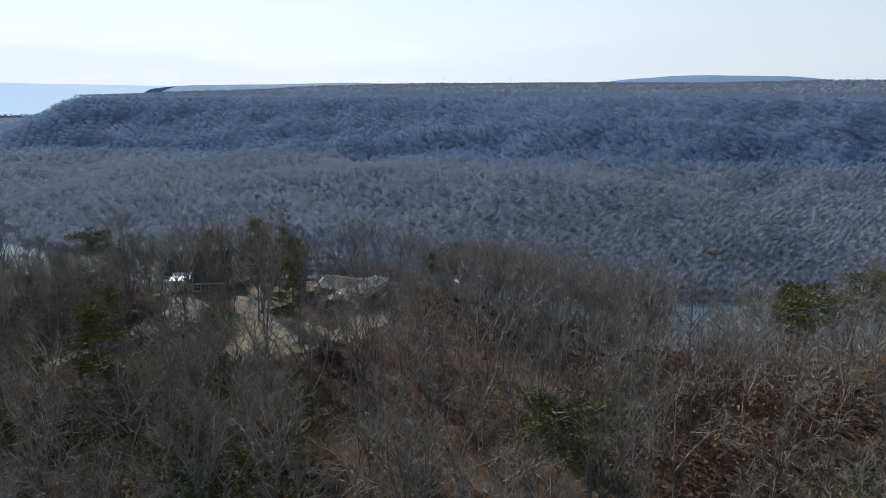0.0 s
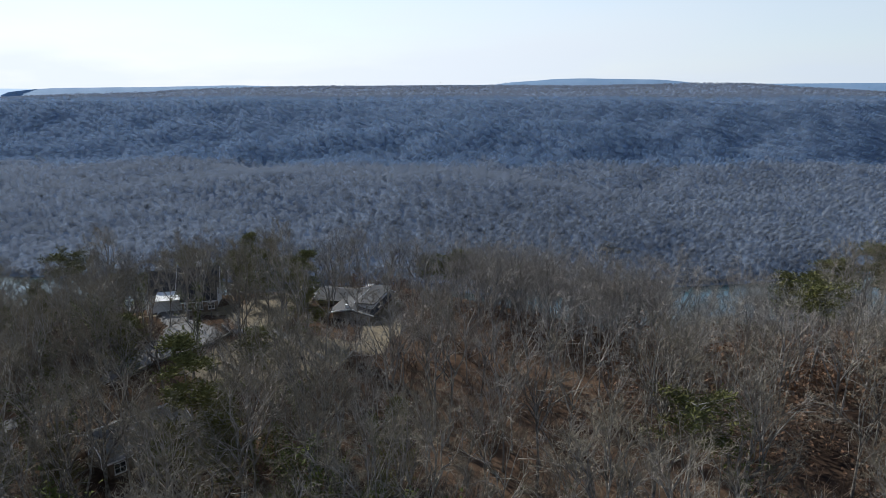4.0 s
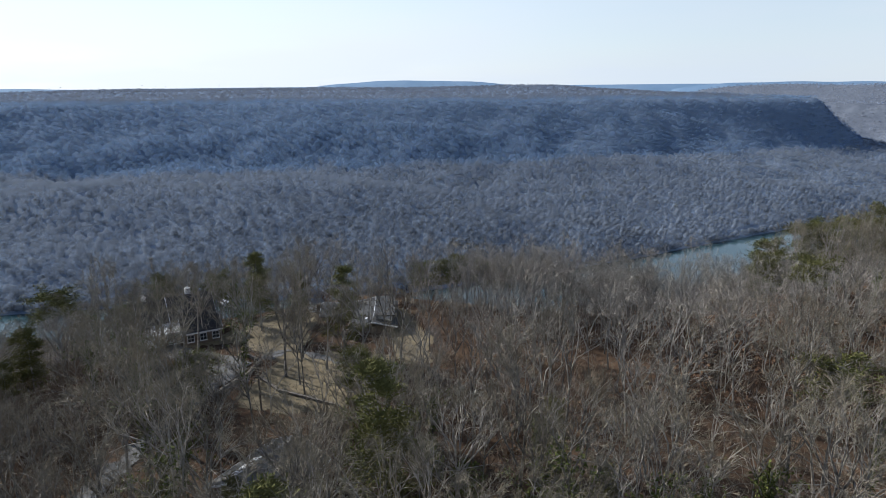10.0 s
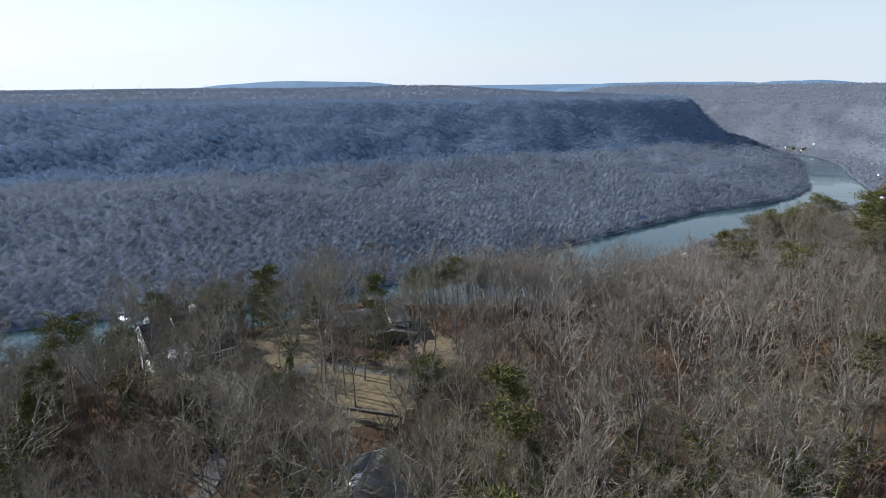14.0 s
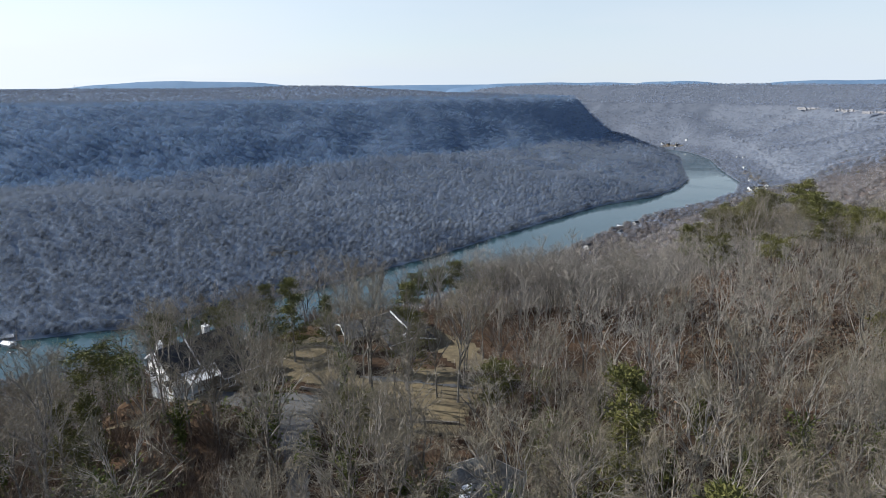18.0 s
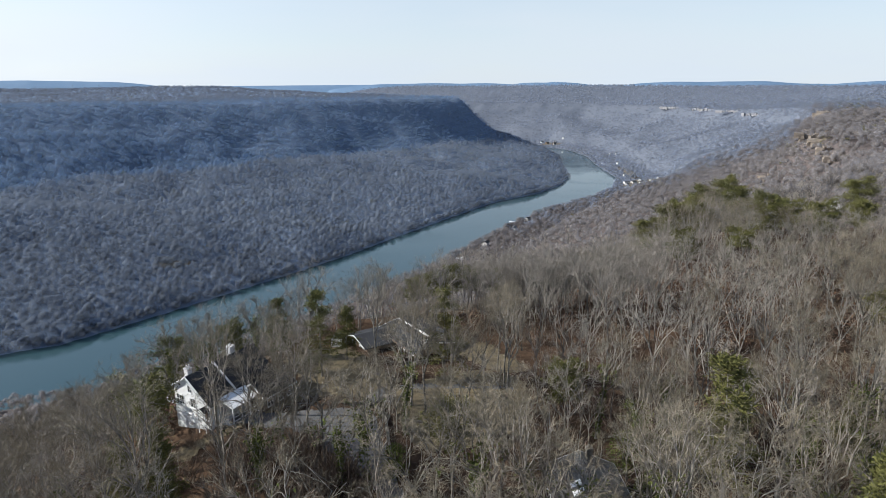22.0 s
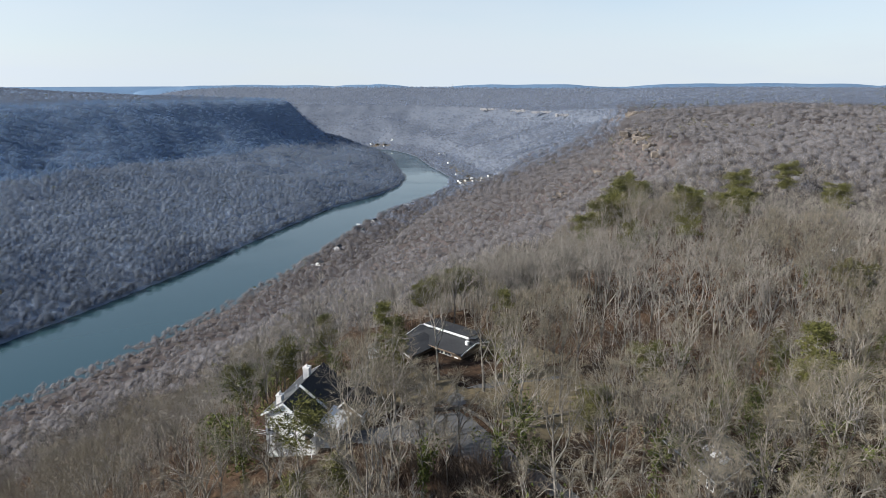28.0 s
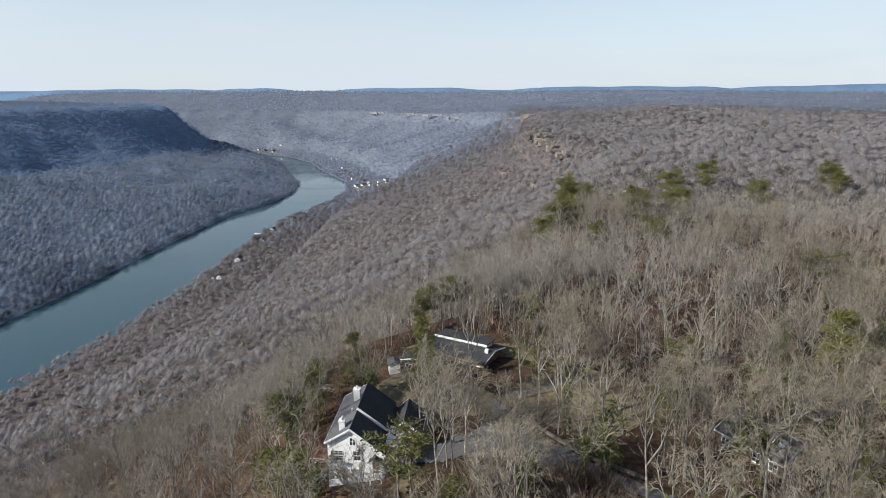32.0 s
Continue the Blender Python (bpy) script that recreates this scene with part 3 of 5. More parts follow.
def fine_spray(seed):
    """The finest twigs of one such tree, as three loose lumps."""
    rng = random.Random(seed)
    w = Wood(rng)
    for _ in range(3):
        w.lump(Vector((rng.uniform(-.15, .15), rng.uniform(-.15, .15), rng.uniform(0.62, 0.8))), rng.uniform(0.17, 0.25), 5)
    return w.arrays()


def planted(name, kinds, xs, ys, sizes, mat, label, category, rng, tall=1.0, sink=0.0, smooth=False, twigs=None):
    """Many far trees joined into one mesh of kind stuff; twigs: the material past each kind's count of limb faces."""
    zs = land(xs, ys) - sink
    pick = rng.integers(0, len(kinds), len(xs))
    turn = rng.uniform(0, 2 * np.pi, len(xs))
    V, F, slots, base = [], [], [], 0
    for k, (kv, kf, *wood) in enumerate(kinds):
        i = np.nonzero(pick == k)[0]
        c, s = np.cos(turn[i])[:, None], np.sin(turn[i])[:, None]
        sz = sizes[i][:, None]
        X = (kv[None, :, 0] * c - kv[None, :, 1] * s) * sz + xs[i][:, None]
        Y = (kv[None, :, 0] * s + kv[None, :, 1] * c) * sz + ys[i][:, None]
        Z = kv[None, :, 2] * sz * tall + zs[i][:, None]
        V.append(np.stack([X, Y, Z], -1).reshape(-1, 3))
        F.append((kf[None] + (np.arange(len(i)) * len(kv))[:, None, None] + base).reshape(-1, 3))
        base += len(i) * len(kv)
        slots.append(np.tile((np.arange(len(kf)) >= (wood[0] if wood else len(kf))).astype(np.int32), len(i)))
    me = tri_mesh(name, np.concatenate(V), np.concatenate(F), mat, smooth)
    if twigs:
        me.materials.append(twigs)
        me.polygons.foreach_set("material_index", np.concatenate(slots))
    return tagged(new(name, me), label, category, kind="stuff")


nrng = np.random.default_rng(7)


# ---- yards, drives and walls ----
YARD = [(-36, -38), (-22, -38), (-14, -60), (0, -56), (8, -60), (8, -70), (2, -82), (-10, -84), (-16, -82), (-18, -66), (-30, -60), (-34, -50)]
BACK_YARD = [(-16, -26), (-4, -30), (8, -46), (12, -58), (6, -62), (-2, -48), (-12, -36)]
SIDE_YARD = [(-58, -70), (-50, -74), (-40, -67), (-30, -60), (-18, -64), (-20, -58), (-34, -52), (-40, -66)]
COURT = [(-44, -62.5), (-35, -65.5), (-26, -65), (-20.5, -67), (-19.5, -72), (-20.5, -84), (-18.5, -94), (-16, -112), (-20, -113), (-23, -93), (-26.5, -84), (-30, -77), (-36, -71), (-45, -66)]
LOOP = [(-21, -66), (-21, -62), (-16.5, -58.5), (-10, -60), (-4, -62), (6, -65), (6, -67), (-5, -64.4), (-12, -62), (-17, -61), (-18.6, -66)]
LANE = [(150, -40), (175, -30), (175, -26), (150, -35), (128, -32), (105, -42), (104, -46), (128, -37)]


def drape(name, outline, mat, label, category, lift, step=0.8):
    """A sheet laid on the ground within an outline."""
    xs, ys = [p[0] for p in outline], [p[1] for p in outline]
    X, Y = np.meshgrid(np.arange(min(xs), max(xs), step), np.arange(min(ys), max(ys), step))
    edge, inside = to_lines(X + step / 2, Y + step / 2, outline, True)
    inside &= edge + 0.9 * lattice(X / 2.3, Y / 2.3, 3) > 0.5
    r, c = np.nonzero(inside)
    V, seen, F = [], {}, []

    def corner(i, j):
        if (i, j) not in seen:
            seen[(i, j)] = len(V)
            V.append((xs0 + j * step, ys0 + i * step))
        return seen[(i, j)]

    xs0, ys0 = min(xs), min(ys)
    for i, j in zip(r.tolist(), c.tolist()):
        a, b, d, e = corner(i, j), corner(i, j + 1), corner(i + 1, j + 1), corner(i + 1, j)
        F += [(a, b, d), (a, d, e)]
    V = np.array(V)
    V = np.c_[V, land(V[:, 0], V[:, 1]) + lift]
    return tagged(new(name, tri_mesh(name, V, F, mat, True)), label, category, kind="structure")


for outline in (YARD, BACK_YARD, SIDE_YARD):
    drape("lawn", outline, GRASS, "tan winter lawn patched with fallen leaves", "lawn", 0.10)
drape("road", COURT, ASPHALT, "worn grey asphalt drive and parking court", "driveway", 0.16, 0.5)
drape("road", LOOP, ASPHALT, "worn grey asphalt drive curving round the lawn", "driveway", 0.15, 0.5)
drape("road", LANE, ASPHALT, "grey asphalt lane among the trees", "road", 0.16, 0.8)


# ---- houses ----
def block(bm, x0, y0, z0, x1, y1, z1):
    r = bmesh.ops.create_cube(bm, size=1)
    bmesh.ops.transform(bm, verts=r["verts"], matrix=Matrix.LocRotScale(((x0 + x1) / 2, (y0 + y1) / 2, (z0 + z1) / 2), None, (x1 - x0, y1 - y0, z1 - z0)))
    return bm


def slab(points, thick):
    """A sheet of four corners with thickness, downward along its normal."""
    bm = bmesh.new()
    p = [Vector(q) for q in points]
    n = (p[1] - p[0]).cross(p[3] - p[0]).normalized()
    n = n if n.z > 0 else -n
    top = [bm.verts.new(q) for q in p]
    low = [bm.verts.new(q - n * thick) for q in p]
    bm.faces.new(top)
    bm.faces.new(low[::-1])
    for i in range(4):
        bm.faces.new((top[i], low[i], low[(i + 1) % 4], top[(i + 1) % 4]))
    bmesh.ops.recalc_face_normals(bm, faces=bm.faces)
    return bm


def gable_walls(length, left, right, eave, ridge, foot, low=None):
    """Walls under a gable roof: the ridge along x, at y 0; low: the right-hand eave where it differs."""
    bm = bmesh.new()
    prof = [(-right, foot), (left, foot), (left, eave), (0, ridge), (-right, eave if low is None else low)]
    a = [bm.verts.new((-length / 2, y, z)) for y, z in prof]
    b = [bm.verts.new((length / 2, y, z)) for y, z in prof]
    bm.faces.new(a[::-1])
    bm.faces.new(b)
    for i in range(5):
        bm.faces.new((a[i], a[(i + 1) % 5], b[(i + 1) % 5], b[i]))
    bmesh.ops.recalc_face_normals(bm, faces=bm.faces)
    return bm


def roof_pair(thing, length, left, right, eave, ridge, over, mat, trim=True, low=None, mat_shaded=None):
    """Two roof slopes with overhang, and white rake boards at both gable ends."""
    x0, x1 = -length / 2 - over, length / 2 + over
    for side, w, at, mat in ((1, left, eave, mat), (-1, right, eave if low is None else low, mat_shaded or mat)):
        rise = (ridge - at) / w
        y, z = side * (w + over), at - rise * over
        top = 0.16
        roof = part("roof", slab([(x0, 0, ridge + top), (x1, 0, ridge + top), (x1, y, z + top), (x0, y, z + top)], 0.15), mat, thing, mat.name.replace("_", " ") + " roof slope")
        if trim:
            for x in (x0 - 0.03, x1 + 0.03):
                part("rake_board", slab([(x - 0.03, 0, ridge + top + 0.03), (x + 0.03, 0, ridge + top + 0.03), (x + 0.03, y, z + top + 0.03), (x - 0.03, y, z + top + 0.03)], 0.28), TRIM, roof, "white rake board")
            bm = bmesh.new()
            block(bm, x0, y - 0.05, z - 0.12, x1, y + 0.05, z + 0.14)
            part("gutter", bm, TRIM, roof, "white eave gutter")


def window_on(thing, centre, width, height, axis, out, bars=2):
    """A framed window on a wall; axis 'x' lies along x, 'y' along y; out is the wall's outward sign."""
    cx, cy, cz = centre

    def put(bm, u0, z0, u1, z1, d0, d1):
        d0, d1 = sorted((d0 * out, d1 * out))
        if axis == "x":
            block(bm, cx + u0, cy + d0, cz + z0, cx + u1, cy + d1, cz + z1)
        else:
            block(bm, cx + d0, cy + u0, cz + z0, cx + d1, cy + u1, cz + z1)

    w, h, f = width / 2, height / 2, 0.09
    bm = bmesh.new()
    for u0, z0, u1, z1 in ((-w - f, -h - f, -w, h + f), (w, -h - f, w + f, h + f), (-w, h, w, h + f), (-w, -h - f, w, -h)):
        put(bm, u0, z0, u1, z1, -0.05, 0.08)
    for k in range(1, bars):
        u = -w + width * k / bars
        put(bm, u - 0.03, -h, u + 0.03, h, 0.0, 0.05)
    put(bm, -w, -0.03, w, 0.03, 0.0, 0.05)
    win = part("window", bm, TRIM, thing, "white framed window")
    bm = bmesh.new()
    put(bm, -w, -h, w, h, -0.04, 0.015)
    part("pane", bm, GLASS, win, "dark glass pane")
    bm = bmesh.new()
    put(bm, -w - 0.14, -h - f - 0.06, w + 0.14, -h - f, -0.02, 0.14)
    part("sill", bm, TRIM, win)


def chimney_on(thing, x, y, z0, z1, w, mat, pots=1):
    bm = bmesh.new()
    block(bm, x - w / 2, y - w / 2, z0, x + w / 2, y + w / 2, z1)
    block(bm, x - w / 2 - 0.08, y - w / 2 - 0.08, z1, x + w / 2 + 0.08, y + w / 2 + 0.08, z1 + 0.14)
    ch = part("chimney", bm, mat, thing, "white painted brick chimney")
    for k in range(pots):
        bm = bmesh.new()
        bmesh.ops.create_cone(bm, cap_ends=True, segments=10, radius1=0.17, radius2=0.13, depth=0.5, matrix=Matrix.Translation((x + (k - (pots - 1) / 2) * 0.45, y, z1 + 0.37)))
        part("pot", bm, mat, ch)


def siding_lines(thing, length, left, right, eave, foot):
    """Lapped boards on the gable end that shows."""
    z = foot + 0.25
    while z < eave:
        bm = bmesh.new()
        block(bm, -length / 2 - 0.025, -right, z, -length / 2, left, z + 0.035)
        part("siding_board", bm, SIDING, thing)
        z += 0.42


def white_house():
    h = new("white_house")
    L, lw, rw, eave, low, ridge, foot = 14.3, 3.6, 5.0, 4.9, 3.1, 7.1, -4.2
    part("wall", gable_walls(L, lw, rw, eave, ridge, foot, low), SIDING, h, "white lapped siding walls")
    # sunlit left slope coloured grey, right slope charcoal to paint in its shade
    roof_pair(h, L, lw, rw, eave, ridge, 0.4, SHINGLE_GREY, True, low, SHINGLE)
    siding_lines(h, L, lw, rw, low, 0.2)
    # gable end over the slope
    window_on(h, (-L / 2, 2.2, 2.5), 1.8, 1.6, "y", -1, 3)
    window_on(h, (-L / 2, -0.9, 2.5), 1.1, 1.6, "y", -1, 2)
    window_on(h, (-L / 2, -0.3, 4.9), 0.8, 1.2, "y", -1, 2)
    bm = bmesh.new()
    block(bm, -L / 2 - 0.12, -rw, 0.12, -L / 2 - 0.002, lw, 0.34)
    part("belt_board", bm, TRIM, h, "white belt board across the gable")
    for a, b in (((lw - 0.05, 3.9), (0.4, 6.2)), ((0.4, 6.2), (-3.4, 3.3))):
        part("rake_board", slab([(-L / 2 - 0.1, a[0], a[1]), (-L / 2 - 0.02, a[0], a[1]), (-L / 2 - 0.02, b[0], b[1]), (-L / 2 - 0.1, b[0], b[1])], 0.16), TRIM, h, "white inner rake board")
    bm = bmesh.new()
    block(bm, -L / 2 - 0.07, 0.9, -2.3, -L / 2 - 0.004, 3.1, -0.25)
    door = part("garage_door", bm, TRIM, h, "white panelled garage door")
    for z in (-1.75, -1.2, -0.7):
        bm = bmesh.new()
        block(bm, -L / 2 - 0.1, 0.95, z, -L / 2 - 0.074, 3.05, z + 0.05)
        part("rail", bm, SIDING, door)
    # side entry under a small hood
    bm = bmesh.new()
    block(bm, -L / 2 - 0.06, -4.3, -0.3, -L / 2 - 0.004, -3.3, 1.8)
    part("entry_door", bm, BROWN_WALL, h, "brown entry door")
    for side in (1, -1):
        part("hood_roof", slab([(-L / 2 - 1.1, -3.8, 2.75), (-L / 2 - 0.01, -3.8, 2.75), (-L / 2 - 0.01, -3.8 + side * 1.0, 2.1), (-L / 2 - 1.1, -3.8 + side * 1.0, 2.1)], 0.1), SHINGLE, h, "small dark entry hood")
        bm = bmesh.new()
        block(bm, -L / 2 - 1.0, -3.87 + side * 0.85, -3.0, -L / 2 - 0.86, -3.73 + side * 0.85, 2.1)
        part("hood_post", bm, TRIM, h)
    # tall side of the house over the gorge
    for x in (-5.4, -2.4, 0.8, 3.8, 6.0):
        window_on(h, (x, lw, 3.2), 1.1, 1.5, "x", 1, 2)
        window_on(h, (x, lw, 0.4), 1.1, 1.5, "x", 1, 2)
    window_on(h, (L / 2, 1.4, 3.0), 1.1, 1.6, "y", 1, 2)
    window_on(h, (L / 2, -1.4, 3.0), 1.1, 1.6, "y", 1, 2)
    chimney_on(h, 3.0, 0.9, 5.4, 8.5, 1.05, PALE_BRICK, 1)
    chimney_on(h, -5.7, 1.5, 5.0, 7.6, 0.9, PALE_BRICK, 2)
    bm = bmesh.new()
    bmesh.ops.create_cone(bm, cap_ends=True, segments=8, radius1=0.09, radius2=0.09, depth=0.7, matrix=Matrix.Translation((-1.2, 0.9, 6.9)))
    part("vent_pipe", bm, TRIM, h)
    # raised run of the far half of the roof, with a white rake
    part("upper_roof", slab([(-1.6, -0.1, 7.6), (L / 2 + 0.35, -0.1, 7.6), (L / 2 + 0.35, -5.0, 3.85), (-1.6, -5.0, 3.85)], 0.3), SHINGLE, h, "raised charcoal roof slope")
    part("rake_board", slab([(-1.72, -0.1, 7.66), (-1.61, -0.1, 7.66), (-1.61, -5.1, 3.86), (-1.72, -5.1, 3.86)], 0.45), TRIM, h, "white rake board")
    # lower wing towards the drive, under a dark roof
    wing = new("wing")
    wing.parent = h
    wing.matrix_basis = pose(3.6, -rw - 2.2, 0)
    part("wall", gable_walls(7.0, 2.2, 2.6, 2.6, 4.6, -2.2), BROWN_WALL, wing, "brown boarded wing walls")
    roof_pair(wing, 7.0, 2.2, 2.6, 2.6, 4.6, 0.4, SHINGLE)
    for x in (-2.3, 0.1, 2.5):
        window_on(wing, (x, -2.6, 1.2), 1.2, 1.4, "x", -1, 2)
    # glazed white porch
    porch = new("porch")
    porch.parent = h
    porch.matrix_basis = pose(-2.6, -rw - 1.62, -0.4)
    part("porch_roof", slab([(-2.9, -1.7, 3.0), (2.9, -1.7, 3.0), (2.9, 1.62, 4.0), (-2.9, 1.62, 4.0)], 0.14), TRIM, porch, "white low porch roof")
    for x in (-2.7, -0.9, 0.9, 2.7):
        bm = bmesh.new()
        block(bm, x - 0.09, -1.6, -1.0, x + 0.09, -1.42, 2.9)
        part("post", bm, TRIM, porch)
    for z in (0.5, 1.2):
        bm = bmesh.new()
        block(bm, -2.7, -1.55, z, 2.7, -1.47, z + 0.09)
        part("rail", bm, TRIM, porch)
    bm = bmesh.new()
    block(bm, -2.9, -1.7, -1.2, 2.9, 1.6, -0.2)
    part("porch_floor", bm, TRIM, porch)
    # red-brown deck over the gorge
    deck = new("deck")
    deck.parent = h
    deck.matrix_basis = pose(-1.6, lw + 1.62, -0.6)
    for k in range(17):
        bm = bmesh.new()
        block(bm, -5.0 + k * 0.6, -1.55, 0.9, -5.0 + k * 0.6 + 0.57, 1.6, 0.98)
        part("board", bm, DECK_WOOD, deck)
    for x in (-5.0, -2.5, 0.0, 2.5, 5.2):
        bm = bmesh.new()
        block(bm, x - 0.07, 1.45, -5.5, x + 0.07, 1.6, 2.0)
        part("post", bm, DECK_WOOD, deck)
    for z in (1.3, 1.6, 1.95):
        bm = bmesh.new()
        block(bm, -5.05, 1.48, z, 5.25, 1.56, z + 0.08)
        part("rail", bm, DECK_WOOD, deck)
        bm = bmesh.new()
        block(bm, -5.05, -1.5, z, -4.97, 1.5, z + 0.08)
        part("rail", bm, TRIM, deck)
    h.matrix_basis = pose(-45.6, -57.7, 0, 0, 0, 46.7)
    return tagged(h, "white sided two-storey house with grey shingle roof above the gorge", "house")


def low_house():
    h = new("low_house")
    bm = bmesh.new()
    block(bm, -7, -4.2, -2.5, 8, 4.2, 2.6)
    part("wall", bm, BROWN_WALL, h, "brown boarded walls")
    for side in (1, -1):
        roof = part("roof", slab([(-7.7, 0, 3.75), (8.7, 0, 3.75), (8.7, side * 5.2, 2.6), (-7.7, side * 5.2, 2.6)], 0.16), SHINGLE, h, "low charcoal shingle roof slope")
        bm = bmesh.new()
        block(bm, -7.7, side * 5.2 - 0.06, 2.34, 8.7, side * 5.2 + 0.06, 2.62)
        part("fascia", bm, BROWN_WALL, roof, "brown eave board")
        for x in (-7.75, 8.75):
            part("rake_board", slab([(x - 0.04, 0, 3.8), (x + 0.04, 0, 3.8), (x + 0.04, side * 5.2, 2.65), (x - 0.04, side * 5.2, 2.65)], 0.26), TRIM, roof)
    # raised flat-roofed strip with a bright clerestory band
    bm = bmesh.new()
    block(bm, -6.0, 0.6, 3.0, 6.0, 4.0, 4.2)
    strip = part("clerestory", bm, TRIM, h, "white clerestory wall above the roof")
    bm = bmesh.new()
    block(bm, -6.5, 0.2, 4.21, 6.5, 4.6, 4.4)
    part("flat_roof", bm, SHINGLE, strip, "dark flat roof")
    bm = bmesh.new()
    block(bm, -6.55, 0.1, 4.0, 6.55, 0.19, 4.44)
    part("fascia", bm, TRIM, strip, "white eave board")
    for x in (-4.6, -2.3, 0.0, 2.3, 4.6):
        window_on(strip, (x, 0.6, 3.75), 1.7, 0.5, "x", -1, 2)
    # wing set forward
    wing = new("wing")
    wing.parent = h
    wing.matrix_basis = pose(-4.2, -7.2, -0.2)
    bm = bmesh.new()
    block(bm, -4.2, -4.0, -1.5, 4.2, 4.0, 2.5)
    part("wall", bm, BROWN_WALL, wing)
    for side in (1, -1):
        part("roof", slab([(0, -4.9, 3.9), (0, 4.9, 3.9), (side * 5.0, 4.9, 2.5), (side * 5.0, -4.9, 2.5)], 0.16), SHINGLE, wing, "low charcoal shingle roof slope")
        part("rake_board", slab([(0, -4.98, 3.95), (0, -4.9, 3.95), (side * 5.0, -4.9, 2.55), (side * 5.0, -4.98, 2.55)], 0.26), TRIM, wing)
    for x in (-2, 1.4):
        window_on(wing, (x, -4.0, 1.1), 1.5, 1.3, "x", -1, 2)
    for x in (2.2, 4.4):
        window_on(h, (x, -4.2, 1.1), 1.7, 1.4, "x", -1, 2)
        window_on(h, (x, 4.2, 1.1), 1.7, 1.4, "x", 1, 2)
    bm = bmesh.new()
    block(bm, 6.2, -4.28, -0.8, 7.2, -4.19, 1.35)
    part("door", bm, TRIM, h, "white front door")
    bm = bmesh.new()
    block(bm, 6.9, -1.6, 3.0, 7.6, -0.9, 4.2)
    part("vent_stack", bm, TRIM, h)
    h.matrix_basis = pose(-8.0, -39.3, -1.6, 0, 0, -70)
    return tagged(h, "low brown house with charcoal roof and white clerestory band", "house")


def garden_shed(x, y, turn):
    h = new("garden_shed")
    part("wall", gable_walls(2.8, 1.1, 1.1, 2.0, 2.6, -0.8), SIDING, h, "white painted boards")
    for side in (1, -1):
        part("roof", slab([(-1.6, 0, 2.7), (1.6, 0, 2.7), (1.6, side * 1.4, 1.95), (-1.6, side * 1.4, 1.95)], 0.1), SHINGLE_GREY, h)
    bm = bmesh.new()
    block(bm, -0.5, -1.16, -0.3, 0.5, -1.1, 1.7)
    part("door", bm, BROWN_WALL, h, "brown plank door")
    h.matrix_basis = pose(x, y, float(land(x, y)) + 0.1, 0, 0, turn)
    return tagged(h, "small white garden shed beside the lawn", "shed")


def shingle_house():
    h = new("shingle_house")
    L, w, eave, ridge = 11.0, 4.5, 2.9, 4.9
    part("wall", gable_walls(L, w, w, eave, ridge, -1.4), BROWN_WALL, h, "brown boarded walls")
    roof_pair(h, L, w, w, eave, ridge, 0.6, SHINGLE_WORN, True)
    rise = (ridge - eave) / w
    for x in (-3.6, -1.9, -0.2):
        y = 1.9
        z = ridge - rise * y + 0.16
        m = Matrix.Translation((x, y, z)) @ Euler((-math.atan(rise), 0, 0)).to_matrix().to_4x4()
        bm = bmesh.new()
        block(bm, -0.5, -0.75, 0.0, 0.5, 0.75, 0.12)
        bm.transform(m)
        f = part("skylight", bm, TRIM, h, "white framed skylight")
        bm = bmesh.new()
        block(bm, -0.4, -0.65, 0.1, 0.4, 0.65, 0.14)
        bm.transform(m)
        part("pane", bm, TRIM, f, "milky white pane")
    for x in (-4.2, -1.4, 1.4, 4.2):
        window_on(h, (x, w, 1.3), 1.3, 1.3, "x", 1, 2)
        window_on(h, (x, -w, 1.3), 1.3, 1.3, "x", -1, 2)
    for y in (-2.4, 2.4):
        window_on(h, (L / 2, y, 1.3), 1.3, 1.3, "y", 1, 2)
        window_on(h, (-L / 2, y, 1.3), 1.3, 1.3, "y", -1, 2)
    chimney_on(h, 4.6, -1.0, 4.4, 6.3, 0.8, STONE, 1)
    h.matrix_basis = pose(3.2, -101.2, -0.2, 0, 0, 79)
    return tagged(h, "house with weathered grey shingle roof and three skylights", "house")


white_house()
low_house()
garden_shed(-23.9, -36.5, 60)
shingle_house()


def stone_wall(points, height):
    """A low wall of stacked stones along a line."""
    top = new("stone_wall")
    rng = random.Random(5)
    shapes = []
    for k in range(5):
        bm = bmesh.new()
        block(bm, -0.5, -0.22, -0.5, 0.5, 0.22, 0.5)
        bmesh.ops.bevel(bm, geom=bm.edges[:], offset=0.07, segments=1, affect="EDGES")
        for v in bm.verts:
            v.co += Vector((rng.uniform(-.05, .05), rng.uniform(-.04, .04), rng.uniform(-.05, .05)))
        me = bpy.data.meshes.new("stone")
        bm.to_mesh(me)
        bm.free()
        me.materials.append(STONE)
        shapes.append(me)
    for (ax, ay), (bx, by) in zip(points, points[1:]):
        n = max(1, int(math.hypot(bx - ax, by - ay) / 0.75))
        turn = math.degrees(math.atan2(by - ay, bx - ax))
        for row in range(2):
            for i in range(n):
                s = (i + 0.5 + 0.25 * row) / n
                x, y = ax + (bx - ax) * s, ay + (by - ay) * s
                z = float(land(x, y)) + 0.1 + (row + 0.5) * height / 2
                ob = new("stone", shapes[rng.randrange(5)])
                ob.parent = top
                ob.matrix_basis = pose(x, y, z, 0, 0, turn + rng.uniform(-4, 4)) @ Matrix.Diagonal((0.76, 1, height / 2 * 1.04, 1))
    return tagged(top, "low grey stacked stone wall beside the drive", "wall")


